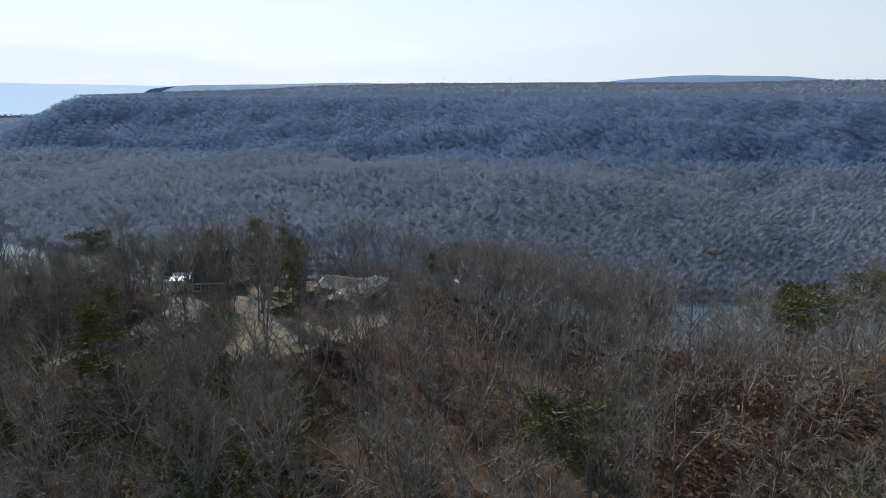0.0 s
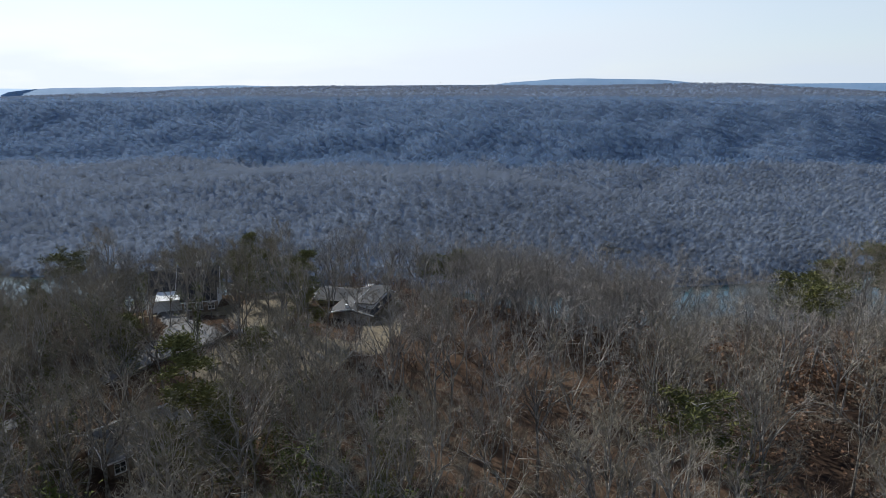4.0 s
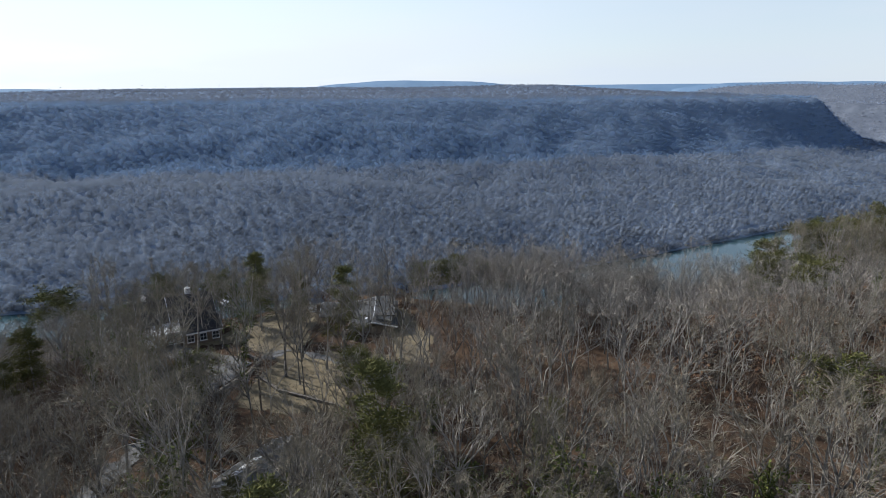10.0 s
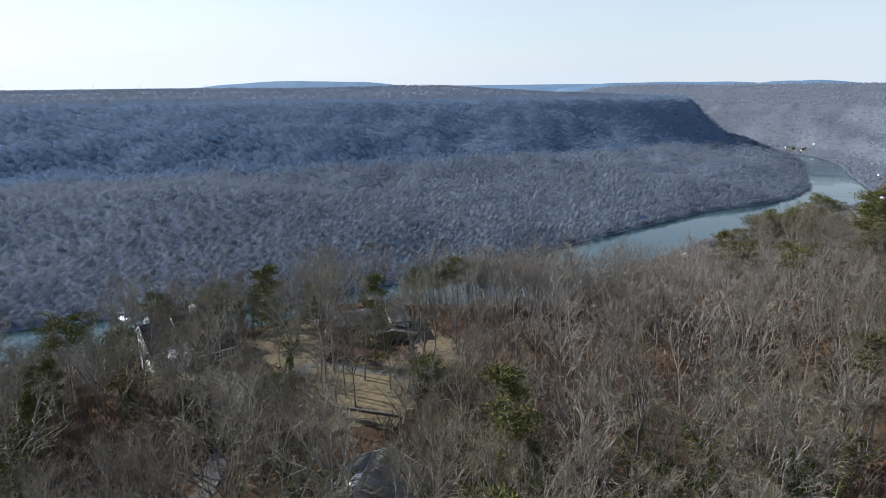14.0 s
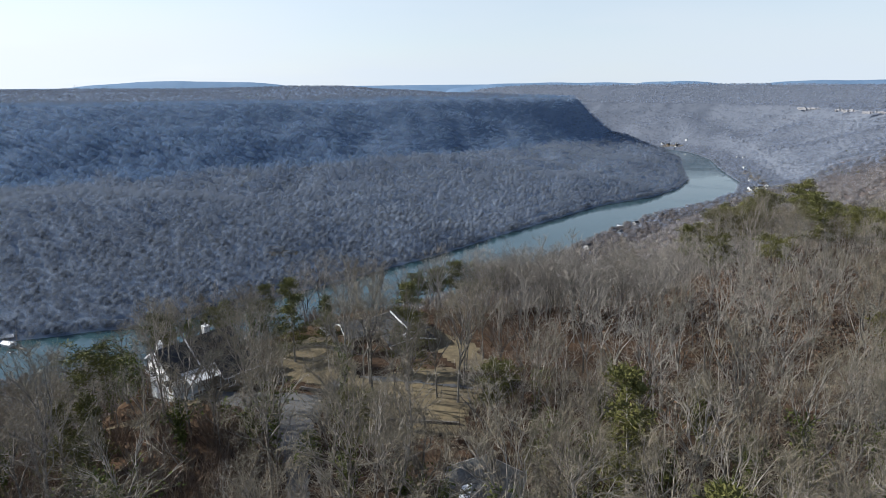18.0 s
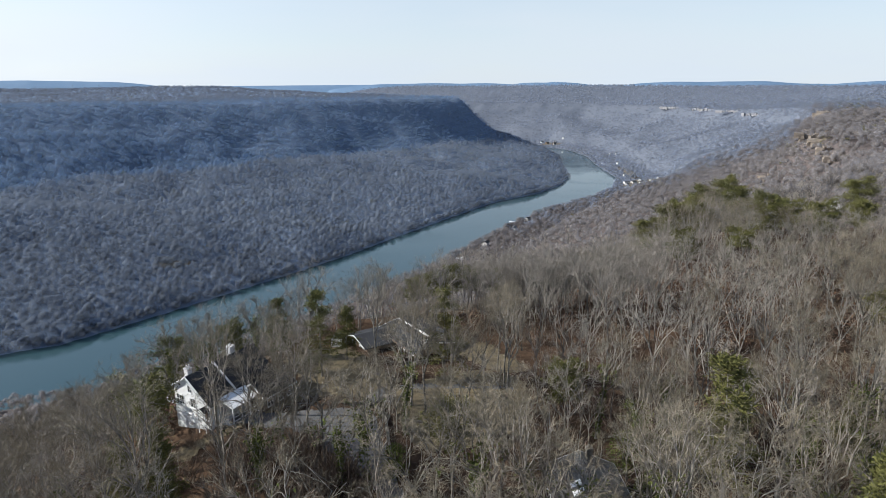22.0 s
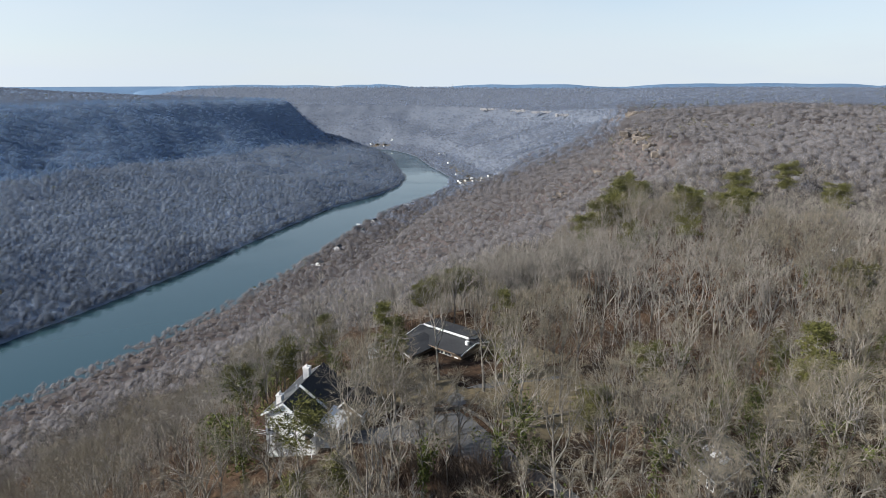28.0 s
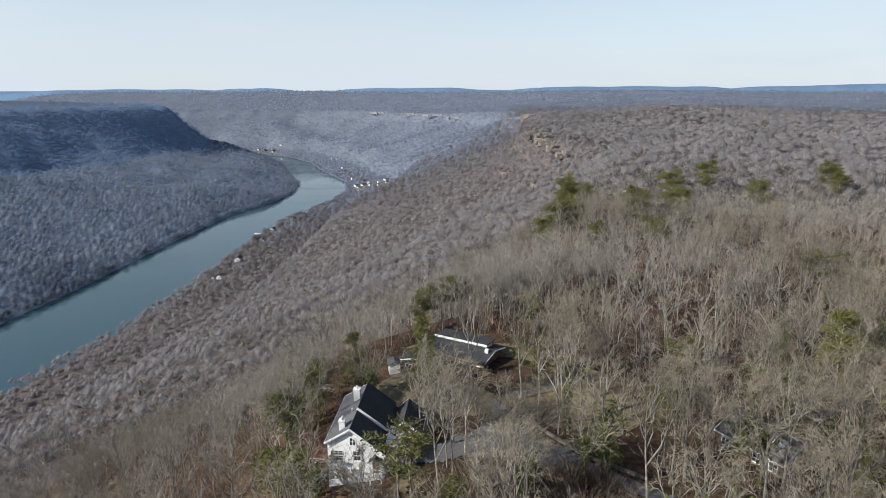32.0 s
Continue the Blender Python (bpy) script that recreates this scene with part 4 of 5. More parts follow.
stone_wall([(-25.5, -64.4), (-20, -66.6), (-19, -72), (-20, -84), (-18, -93)], 0.5)
stone_wall([(-16, -73), (-10, -76.5), (-4, -77.5), (2, -78.5)], 0.45)


def utility_pole(x, y, h):
    top = new("utility_pole")
    bm = bmesh.new()
    bmesh.ops.create_cone(bm, cap_ends=True, segments=10, radius1=0.17, radius2=0.12, depth=h + 1, matrix=Matrix.Translation((0, 0, h / 2 - 0.5)))
    part("shaft", bm, POLE_WOOD, top)
    bm = bmesh.new()
    block(bm, -0.9, -0.06, h - 0.7, 0.9, 0.06, h - 0.55)
    part("crossarm", bm, POLE_WOOD, top)
    top.matrix_basis = pose(x, y, float(land(x, y)), 0, 0, 30)
    return tagged(top, "weathered wooden utility pole at the lawn's edge", "pole")


utility_pole(-9.5, -83, 6.5)


def car(x, y, turn, paint, label):
    """A parked saloon: body, cabin glass and wheels."""
    top = new("car")
    bm = bmesh.new()
    block(bm, -2.2, -0.9, 0.35, 2.2, 0.9, 0.95)
    bmesh.ops.bevel(bm, geom=bm.edges[:], offset=0.14, segments=2, affect="EDGES")
    body = part("body", bm, paint, top)
    bm = bmesh.new()
    block(bm, -1.4, -0.78, 0.95, 1.0, 0.78, 1.5)
    for v in bm.verts:
        if v.co.z > 1.3:
            v.co.x, v.co.y = v.co.x * 0.72 - 0.05, v.co.y * 0.84
    part("windows", bm, GLASS, body, "dark car windows")
    bm = bmesh.new()
    block(bm, -1.0, -0.64, 1.49, 0.66, 0.64, 1.55)
    part("car_roof", bm, paint, body)
    for wx in (-1.35, 1.35):
        for wy in (-0.82, 0.82):
            bm = bmesh.new()
            bmesh.ops.create_cone(bm, cap_ends=True, segments=14, radius1=0.34, radius2=0.34, depth=0.22, matrix=Matrix.Translation((wx, wy, 0.34)) @ Euler((math.pi / 2, 0, 0)).to_matrix().to_4x4())
            part("wheel", bm, SHINGLE, top, "black wheel")
    top.matrix_basis = pose(x, y, float(land(x, y)) + 0.17, 0, 0, turn)
    return tagged(top, label, "car", "parked cars")


CAR_WHITE = material("white_car_paint", (0.72, 0.72, 0.72), (0.78, 0.78, 0.78), 0.5, 0.25)
car(151, -34, 20, CAR_WHITE, "white car parked on the lane in the woods")


def small_house(x, y, turn, length, width, tall, wall, roof_mat, label, z=None):
    """A far house: walls, two roof slopes, windows and a door."""
    h = new("house")
    part("wall", gable_walls(length, width / 2, width / 2, tall, tall + width * 0.28, -2.5), wall, h)
    for side in (1, -1):
        y1, z1 = side * (width / 2 + 0.5), tall - 0.28
        part("roof", slab([(-length / 2 - .5, 0, tall + width * 0.28 + .15), (length / 2 + .5, 0, tall + width * 0.28 + .15), (length / 2 + .5, y1, z1 + .15), (-length / 2 - .5, y1, z1 + .15)], 0.2), roof_mat, h)
    for side in (1, -1):
        for k in range(3):
            u = -length / 2 + length * (k + 0.5) / 3
            bm = bmesh.new()
            block(bm, u - 0.7, side * (width / 2 + 0.04) - 0.05, tall * 0.45, u + 0.7, side * (width / 2 + 0.04) + 0.05, tall * 0.8)
            part("window", bm, GLASS, h, "dark window")
        bm = bmesh.new()
        block(bm, side * (length / 2 + 0.04) - 0.05, -1.0, tall * 0.4, side * (length / 2 + 0.04) + 0.05, 1.0, tall * 0.8)
        part("window", bm, GLASS, h, "dark window")
    h.matrix_basis = pose(x, y, float(land(x, y)) if z is None else z, 0, 0, turn)
    return tagged(h, label, "house", "houses along the river")


SHORE = [(231, 781, 40, 0), (292, 863, 50, 2), (381, 969, 60, 0), (440, 1050, 35, 2), (520, 1120, 50, 1), (592, 1185, 40, 1), (868, 1413, 40, 0), (849, 1372, 60, 0), (905, 1440, 20, 2),
         (937, 1463, 50, 0), (960, 1440, 70, 0), (988, 1442, 10, 0), (964, 1405, 30, 2), (930, 1395, 70, 2), (885, 1445, 15, 0), (915, 1418, 80, 2), (950, 1505, 60, 1), (955, 1580, 70, 2),
         (1027, 1747, 60, 1), (1060, 1815, 80, 0), (1196, 2126, 75, 0), (1208, 2105, 70, 2), (1114, 2635, 20, 0), (1121, 2592, 30, 1), (1134, 2537, 30, 2), (1206, 2603, 45, 0), (1150, 2565, 10, 1),
         (1168, 2612, 60, 2)]
SHORE_LOOKS = [(SIDING, SHINGLE_GREY, "white riverside house with grey roof"), (BROWN_WALL, SHINGLE, "brown riverside house with dark roof"), (PALE_BRICK, SHINGLE, "pale brick riverside house with dark roof")]
for k, (x, y, turn, look_no) in enumerate(SHORE):
    wall, roof_mat, label = SHORE_LOOKS[look_no]
    d = float(to_river(np.array([x * 1.0]), np.array([y * 1.0]))[0][0])
    if d < 12:
        x, y = x + (14 - d) * 0.75, y - (14 - d) * 0.66
    small_house(x, y, turn, 11.5 + 2.8 * (k % 3), 8 + (k % 2), 4.2 + 1.4 * (k % 2), wall, roof_mat, label)
for area in ([(845, 1400), (900, 1375), (985, 1390), (1000, 1450), (940, 1490), (880, 1455)], [(1070, 2575), (1150, 2530), (1180, 2560), (1110, 2620)], [(945, 1520), (970, 1515), (1020, 1640), (1045, 1760), (1020, 1760), (985, 1640)], [(-245, 800), (-205, 790), (-185, 812), (-220, 828)]):
    drape("clearing", area, GRASS, "pale tan clearing by the river", "clearing", 0.5, 12)
small_house(-215, 815, 20, 9, 7, 3, SIDING, SHINGLE_GREY, "small pale hut in a clearing on the far bank")
small_house(449, 44, 15, 14, 8, 4, BROWN_WALL, SHINGLE_GREY, "brown house with grey roof among the woods")
small_house(432, 30, 60, 10, 8, 4, BROWN_WALL, SHINGLE, "brown house among the woods on the tableland")
small_house(205, 66, 40, 8, 5, 3, SIDING, SHINGLE_GREY, "white gabled house among the pines")


def boat_dock(x, y, turn):
    """A roofed boat dock standing in the shallows."""
    top = new("boat_dock")
    for k in range(6):
        bm = bmesh.new()
        block(bm, -6 + k * 2, -2.5, 0.5, -4.1 + k * 2, 2.5, 0.7)
        part("board", bm, POLE_WOOD, top)
    for px_ in (-5.5, 5.5):
        for py_ in (-2.2, 2.2):
            bm = bmesh.new()
            block(bm, px_ - 0.15, py_ - 0.15, -4, px_ + 0.15, py_ + 0.15, 3.6)
            part("post", bm, POLE_WOOD, top)
    for side in (1, -1):
        part("roof", slab([(-6.5, 0, 4.6), (6.5, 0, 4.6), (6.5, side * 3.2, 3.6), (-6.5, side * 3.2, 3.6)], 0.12), TRIM, top, "pale metal roof")
    top.matrix_basis = pose(x, y, WATER, 0, 0, turn)
    return tagged(top, "roofed wooden boat dock at the river's edge", "dock", "docks along the river")


for x, y, turn in ((222, 800, 130), (290, 878, 130), (405, 1043, 140), (585, 1190, 130), (905, 1478, 130), (1040, 1885, 160)):
    boat_dock(x, y, turn)


def boathouse(x, y, turn):
    """A white boathouse on piles with a long landing stage."""
    top = new("boathouse")
    part("wall", gable_walls(14, 4, 4, 3.6, 5.2, 0.4), SIDING, top, "white boarded walls")
    for side in (1, -1):
        part("roof", slab([(-7.8, 0, 5.5), (7.8, 0, 5.5), (7.8, side * 4.8, 3.4), (-7.8, side * 4.8, 3.4)], 0.15), TRIM, top, "pale metal roof slope")
    for k in range(3):
        bm = bmesh.new()
        block(bm, -5 + k * 4.2, -4.12, 1.2, -3.2 + k * 4.2, -4.0, 2.6)
        part("window", bm, GLASS, top, "dark window")
    for k in range(10):
        bm = bmesh.new()
        block(bm, 7 + k * 2, -2, 0.7, 8.9 + k * 2, 1, 0.9)
        part("board", bm, POLE_WOOD, top)
    for px_ in (-6.5, 0, 6.5, 14, 26):
        bm = bmesh.new()
        block(bm, px_ - 0.2, -2.2, -5, px_ + 0.2, -1.8, 0.7)
        part("pile", bm, POLE_WOOD, top)
    top.matrix_basis = pose(x, y, WATER, 0, 0, turn)
    return tagged(top, "white boathouse on piles beside a landing stage", "boathouse", "docks along the river")


boathouse(-466, 528, 20)
boathouse(-452, 508, -25)


def motor_boat(x, y, turn):
    top = new("motor_boat")
    bm = bmesh.new()
    block(bm, -3.5, -1.2, -0.3, 3.5, 1.2, 0.9)
    for v in bm.verts:
        if v.co.x > 0:
            v.co.y *= 0.35
        if v.co.z < 0:
            v.co.y *= 0.6
    part("hull", bm, CAR_WHITE, top, "white hull")
    bm = bmesh.new()
    block(bm, -2.0, -0.8, 0.9, 1.0, 0.8, 2.0)
    part("cabin", bm, GLASS, top, "dark glazed cabin")
    top.matrix_basis = pose(x, y, WATER, 0, 0, turn)
    return tagged(top, "small white motor boat lying on the river", "boat")


motor_boat(-436, 488, 10)

# ---- cliffs ----
def outcrop(x, y, z, turn, count, width, tall, seed, label, rock=ROCK, crowd=1.7):
    """Stepped sandstone blocks bedded in a slope."""
    rng = random.Random(seed)
    top = new("rock_outcrop")
    for k in range(count):
        bm = bmesh.new()
        w, d, h = rng.uniform(0.6, 1.3) * width / count * crowd, rng.uniform(5, 9), rng.uniform(0.55, 1.0) * tall
        block(bm, -w / 2, -d / 2, -h, w / 2, d / 2, 0)
        bmesh.ops.subdivide_edges(bm, edges=bm.edges[:], cuts=3, use_grid_fill=True)
        for v in bm.verts:
            n = noise.noise_vector(v.co * 0.35 + Vector((seed * 7.0 + k, 0, 0)))
            v.co += n * min(w, h) * 0.22
        for f in bm.faces:
            f.smooth = False
        ob = part("rock", bm, rock, top)
        u = (k + 0.5) / count - 0.5
        ob.matrix_basis = pose(u * width, rng.uniform(-3, 3), rng.uniform(-0.25, 0.15) * tall, rng.uniform(-6, 6), rng.uniform(-6, 6), rng.uniform(-15, 15))
    top.matrix_basis = pose(x, y, z, 0, 0, turn)
    return tagged(top, label, "cliff", "sandstone cliffs")


for k, (x, y, turn, n, w, h) in enumerate([(536, 438, -40, 6, 28, 10), (520, 408, -35, 4, 20, 8), (575, 470, -50, 5, 28, 8), (505, 395, -40, 3, 16, 7), (447, 310, -45, 3, 16, 7), (388, 297, -50, 3, 14, 8), (340, 285, -50, 2, 10, 6), (423, 440, -50, 3, 14, 8), (294, 264, -50, 2, 10, 6), (402, 23, -20, 3, 14, 5), (391, 41, -20, 2, 10, 4), (470, 420, -45, 4, 18, 9),
                                           (600, 420, -20, 5, 36, 10), (640, 400, -15, 4, 30, 9), (760, 640, -50, 5, 50, 20), (800, 680, -45, 4, 40, 18), (470, 345, -45, 3, 18, 9)]):
    outcrop(x, y, float(land(x, y)) + h * 0.55, turn, n, w, h, k + 2, "weathered tan sandstone cliff above the wooded slope")
for k, (x, y, turn, n, w, h) in enumerate([(1500, 1820, -70, 15, 150, 9), (1560, 2050, -72, 14, 150, 10), (1630, 2400, -80, 16, 170, 10), (1380, 1560, -62, 10, 90, 10)]):
    outcrop(x, y, float(land(x, y)) + h * 0.35, turn, n, w, h, k + 20, rock=ROCK_PALE, crowd=0.85, label="long pale sandstone cliff on the far gorge rim")

# ---- woods ----
# ground kept free of trees: x, y, radius
CLEAR = [(-57, -63, 5), (-62, -60, 5), (-56, -71, 6), (-60, -80, 5), (-50, -65, 6), (-45.7, -59.6, 6.5), (-41, -53, 6.5), (-41, -65, 5), (-11, -33, 5.5), (-8, -40, 6), (-5, -47, 6), (-15, -41, 6), (-3, -51, 5), (-24.5, -38, 4), (-55, -78, 5), (-49, -76, 5), (-47, -85, 4.5), (-52, -86, 4), (2.6, -98, 5.2), (3.4, -103, 5.2), (3.5, -109, 4.5), (-13, -82, 4), (-22, -82, 3), (-12, -49, 5), (-16, -55, 5), (-9, -54, 5), (-20, -50, 4), (-56, -72, 4), (-49, -70, 4)]


def free(x, y, thin=0.0):
    ok = np.ones(x.shape, bool)
    for cx, cy, r in CLEAR:
        ok &= np.hypot(x - cx, y - cy) > r
    for area, share in ((COURT, 1.0), (LOOP, 1.0), (LANE, 1.0), (YARD, 0.88), (BACK_YARD, 0.6), (SIDE_YARD, 0.15)):
        ok &= ~(to_lines(x, y, area, True)[1] & (nrng.random(x.shape) < max(share, thin)))
    for x1, y1, *_ in SHORE:
        ux, uy = -x1 / math.hypot(x1, y1 + 150), -(y1 + 150) / math.hypot(x1, y1 + 150)
        along, across = (x - x1) * ux + (y - y1) * uy, np.abs((x - x1) * uy - (y - y1) * ux)
        ok &= ~((along > -11) & (along < 26) & (across < 10))
    for x1, y1 in ((-215, 815), (449, 44), (432, 30), (205, 66)):
        ok &= np.hypot(x - x1, y - y1) > 7
    return ok


def scatter(r0, r1, gap0, gap1, az0, az1, centre=(0, -90)):
    """Jittered places in rings round a centre, the gap widening outward."""
    xs, ys, r = [], [], r0
    while r < r1:
        gap = gap0 + (gap1 - gap0) * (r - r0) / (r1 - r0)
        n = max(1, int(radians(az1 - az0) * r / gap))
        a = np.radians(az0) + (np.arange(n) + nrng.uniform(0, 1, n)) * np.radians(az1 - az0) / n
        d = r + nrng.uniform(-0.5, 0.5, n) * gap
        xs.append(centre[0] + np.sin(a) * d)
        ys.append(centre[1] + np.cos(a) * d)
        r += gap
    return np.concatenate(xs), np.concatenate(ys)


# nearest woods, tree by tree
SIZES = [(19, 1), (21, .8), (17, 1.2), (18, 1), (14, 1), (22, .9), (17, 1.3), (13, 1.1)]
TREES = [bare_tree(40 + k, h, 7, 7, 6, 6, 0.016, sp * 1.15) for k, (h, sp) in enumerate(SIZES)]
IVIES = [ivy_on(k, TREES[k][0][0], SIZES[k][0], 900, 0.62) for k in range(8)]
protos = {}


def plant_tree(k, ivy, m):
    if (k, ivy) in protos:
        return copy_thing(protos[k, ivy], m)
    (tv, tf), (cv, cf), _ = TREES[k]
    top = new("bare_tree")
    for name, v, f, mat in (("trunk", tv, tf, BARK), ("crown", cv, cf, TWIG_NEAR)):
        new(name, tri_mesh(name, v, f, mat, name == "trunk")).parent = top
    if ivy:
        c = tagged(new("ivy", tri_mesh("ivy", *IVIES[k], IVY)), "dark green ivy climbing the trunk")
        c.parent = top
    top.matrix_basis = m
    protos[k, ivy] = top
    return tagged(top, "leafless grey tree with ivy climbing its trunk" if ivy else "leafless grey broadleaf tree standing in the woods", "tree", "woods on the tableland")


px, py = scatter(6, 190, 6.5, 7.2, -180, 180, (0, -80))
keep = free(px, py) & ((np.hypot(px - 5, py + 20) < 112) | (py > -140 + 0.2 * (np.abs(px) + 94)))
keep &= ~((px > 30) & (py < -48) & (nrng.random(len(px)) < 0.22))
keep &= ~((px > -45) & (px < 12) & (py > -108) & (py < -52) & (nrng.random(len(px)) < 0.52))
px, py = px[keep], py[keep]
order = np.argsort(np.abs(np.hypot(px - 5, py + 20) - 95) + nrng.uniform(0, 30, len(px)) + 60 * (py < -135))
near_i, mid_i = order[:290], order[290:]
nz = land(px, py)
grow = (1.08 - 0.22 * ease(py, -45, 0) * (px < 25)) * nrng.uniform(0.85, 1.12, len(px))
for n, i in enumerate(near_i):
    clad = nrng.random() < (0.36 if -60 < px[i] < 62 and py[i] < -72 else 0.08)
    plant_tree(n % 8, bool(clad), Matrix.LocRotScale((px[i], py[i], nz[i]), Euler((radians(nrng.normal(0, 3)), radians(nrng.normal(0, 3)), nrng.uniform(0, 6.28))), (grow[i],) * 3))

for n in range(46):
    x, y = nrng.uniform(-40, 48), nrng.uniform(-124, -84)
    if free(np.array([x]), np.array([y]))[0] and not (x < 11 and n % 3):
        plant_tree(n % 8, n % 3 > 0, Matrix.LocRotScale((x, y, float(land(x, y))), Euler((radians(nrng.normal(0, 3)), radians(nrng.normal(0, 3)), nrng.uniform(0, 6.28))), (nrng.uniform(0.75, 1.05),) * 3))

for k, clad, x, y in ((3, False, -35, -80), (3, False, -39.5, -74), (1, False, -44.5, -77), (1, False, -23.5, -97), (2, True, -27.5, -89), (5, False, -14, -97), (3, True, -12.5, -104), (0, False, -21.5, -104), (1, False, -13, -63), (0, False, -6.5, -66), (5, False, 2.5, -71), (7, False, -60, -80), (7, False, -33.5, -85), (7, False, -43, -86), (7, True, -61, -91), (1, False, -12, -71), (3, False, -5.5, -76), (1, False, -18, -54.5), (3, False, 67, -65.6), (4, True, -52, -44), (7, True, -49, -41), (4, True, -41.4, -34), (2, True, -58, -66), (7, False, -54, -72.5), (4, False, -57, -76), (7, False, -46, -72), (2, False, -64, -69.5), (6, False, -66, -76), (3, False, 74, -49), (0, False, 43, -29), (5, False, 4, -65), (1, False, 35.5, -77), (6, False, -29.5, -82), (3, True, -24, -90), (3, False, -36, -61.5), (4, False, -34, -70.5), (7, False, -31, -62.5), (3, False, -1, -69), (4, False, 5, -58), (3, False, 9, -52), (6, False, -31.5, -78), (0, False, -33.5, -66.8), (0, False, -14, -68), (5, True, -16.5, -77), (3, False, -8, -73), (4, False, 10, -110), (7, False, 11, -97), (4, True, -7, -105), (7, False, 11, -105.5), (4, False, -7.5, -97), (7, False, 13, -47), (6, True, -55, -52), (2, True, -37, -48)):
    plant_tree(k, clad, pose(x, y, float(land(x, y)), 0, 0, 40 * k))

MID = []
for k in range(8):
    (tv, tf), (cv, cf), _ = bare_tree(90 + k, 17, 6, 5, 4, 4, 0.021, 1.2 + 0.15 * (k % 3), True)
    MID.append((np.concatenate([tv, cv]) / 17, np.concatenate([tf, cf + len(tv)]), len(tf)))
mx, my = px[mid_i], py[mid_i]
tall_m = nrng.uniform(12, 18, len(mx)) + 3 * (mx > 25) - 2 * ((mx > 58) & (my > -30))
rx, ry = nrng.uniform(8, 52, 150), nrng.uniform(-46, -4, 150)
dn, inn = to_lines(rx, ry, NEAR_TOP, True)
keep = (dn < 26) & (inn | (dn < 6)) & free(rx, ry)
mx, my = np.concatenate([mx, rx[keep]]), np.concatenate([my, ry[keep]])
tall_m = np.concatenate([tall_m, nrng.uniform(11, 18.5, keep.sum())])
planted("woods", MID, mx, my, tall_m, LIMB, "bare winter woods covering the tableland", "woods", nrng, twigs=TWIG)
LIGHT, LIGHT_SPRAY = [], []
for k in range(8):
    (tv, tf), (cv, cf), (hv, hf) = bare_tree(120 + k, 17, 6, 4, 2, 4, 0.03, 1.65, True)
    LIGHT_SPRAY.append((hv / 17, hf))
    LIGHT.append((np.concatenate([tv, cv]) / 17, np.concatenate([tf, cf + len(tv)]), len(tf)))
lx, ly = scatter(191, 400, 8.2, 10.5, -80, 92)
thin = nrng.random(len(lx)) > ease(np.hypot(lx, ly + 90), 280, 400)
lx, ly = lx[thin], ly[thin]
keep = (to_river(lx, ly)[0] > 6) & free(lx, ly)
lx, ly = lx[keep], ly[keep]
tall_l = nrng.uniform(10, 15.5, len(lx))
planted("fine_twigs", LIGHT_SPRAY, lx, ly, tall_l, TWIG_SPRAY, "soft grey sprays of fine twigs over the bare slope woods", "twigs", nrng, smooth=True)
planted("woods", LIGHT, lx, ly, tall_l, LIMB, "bare winter woods on the slope and tableland", "woods", nrng, twigs=TWIG)

BUSH = []
for k in range(6):
    rng = random.Random(400 + k)
    w = Wood(rng)
    for _ in range(20):
        p = Vector((rng.gauss(0, .14), rng.gauss(0, .14), 0))
        q = p + aim(rng, rng.uniform(0.2, 0.9), 1.0) * rng.uniform(0.5, 1.0)
        w.twig(p, q, 0.012)
        w.twig(p.lerp(q, 0.4), q + Vector((rng.gauss(0, .2), rng.gauss(0, .2), 0.1)), 0.010)
    BUSH.append(w.arrays())
bx, by = scatter(4, 230, 4.0, 6.5, -180, 180, (0, -80))
keep = free(bx, by, 0.93) & ((np.hypot(bx - 5, by + 20) < 112) | (by > -140 + 0.2 * (np.abs(bx) + 94)))
keep &= nrng.random(len(bx)) < np.where((bx < -28) & (by < -74), 1.0, 0.62)
bx, by = bx[keep], by[keep]
sx, sy = nrng.uniform(-64, -24, 260), nrng.uniform(-104, -76, 260)
keep = free(sx, sy)
bx, by = np.concatenate([bx, sx[keep]]), np.concatenate([by, sy[keep]])
tall_b = nrng.uniform(2.2, 6.5, len(bx))
# low scrub on the bank below the white house
sx, sy = nrng.uniform(-64, -49, 110), nrng.uniform(-86, -67, 110)
bx, by, tall_b = np.concatenate([bx, sx]), np.concatenate([by, sy]), np.concatenate([tall_b, nrng.uniform(1.4, 3.2, 110)])
planted("brush", BUSH, bx, by, tall_b, BRUSH, "grey-brown leafless brush under the trees", "brush", nrng)
LEAFY = []
for k in range(4):
    rng = random.Random(430 + k)
    w = Wood(rng)
    for _ in range(70):
        a, r = rng.uniform(0, 6.283), math.sqrt(rng.random()) * 0.45
        p = Vector((math.cos(a) * r, math.sin(a) * r, rng.uniform(0.15, 1.0)))
        w.blade(p, p + aim(rng, 1, rng.uniform(-.5, .5)) * 0.10, 0.045)
    LEAFY.append(w.arrays())
i = nrng.choice(len(bx), 330, replace=False)
i = i[(lattice(bx[i] / 40, by[i] / 40, 9) > -0.1)]
planted("withered_shrubs", LEAFY, bx[i] + 1.5, by[i], nrng.uniform(2, 5, len(i)) * np.where(bx[i] > 30, 1.7, 1.0), DEAD_LEAF, "shrubs still holding russet withered leaves", "shrubs", nrng)
ox, oy = 80 + nrng.normal(0, 1, 90) * 20, -36 + nrng.normal(0, 1, 90) * 16
planted("withered_oaks", LEAFY, ox, oy, nrng.uniform(3, 8, 90), DEAD_LEAF, "young oaks still holding russet withered leaves", "oaks", nrng)

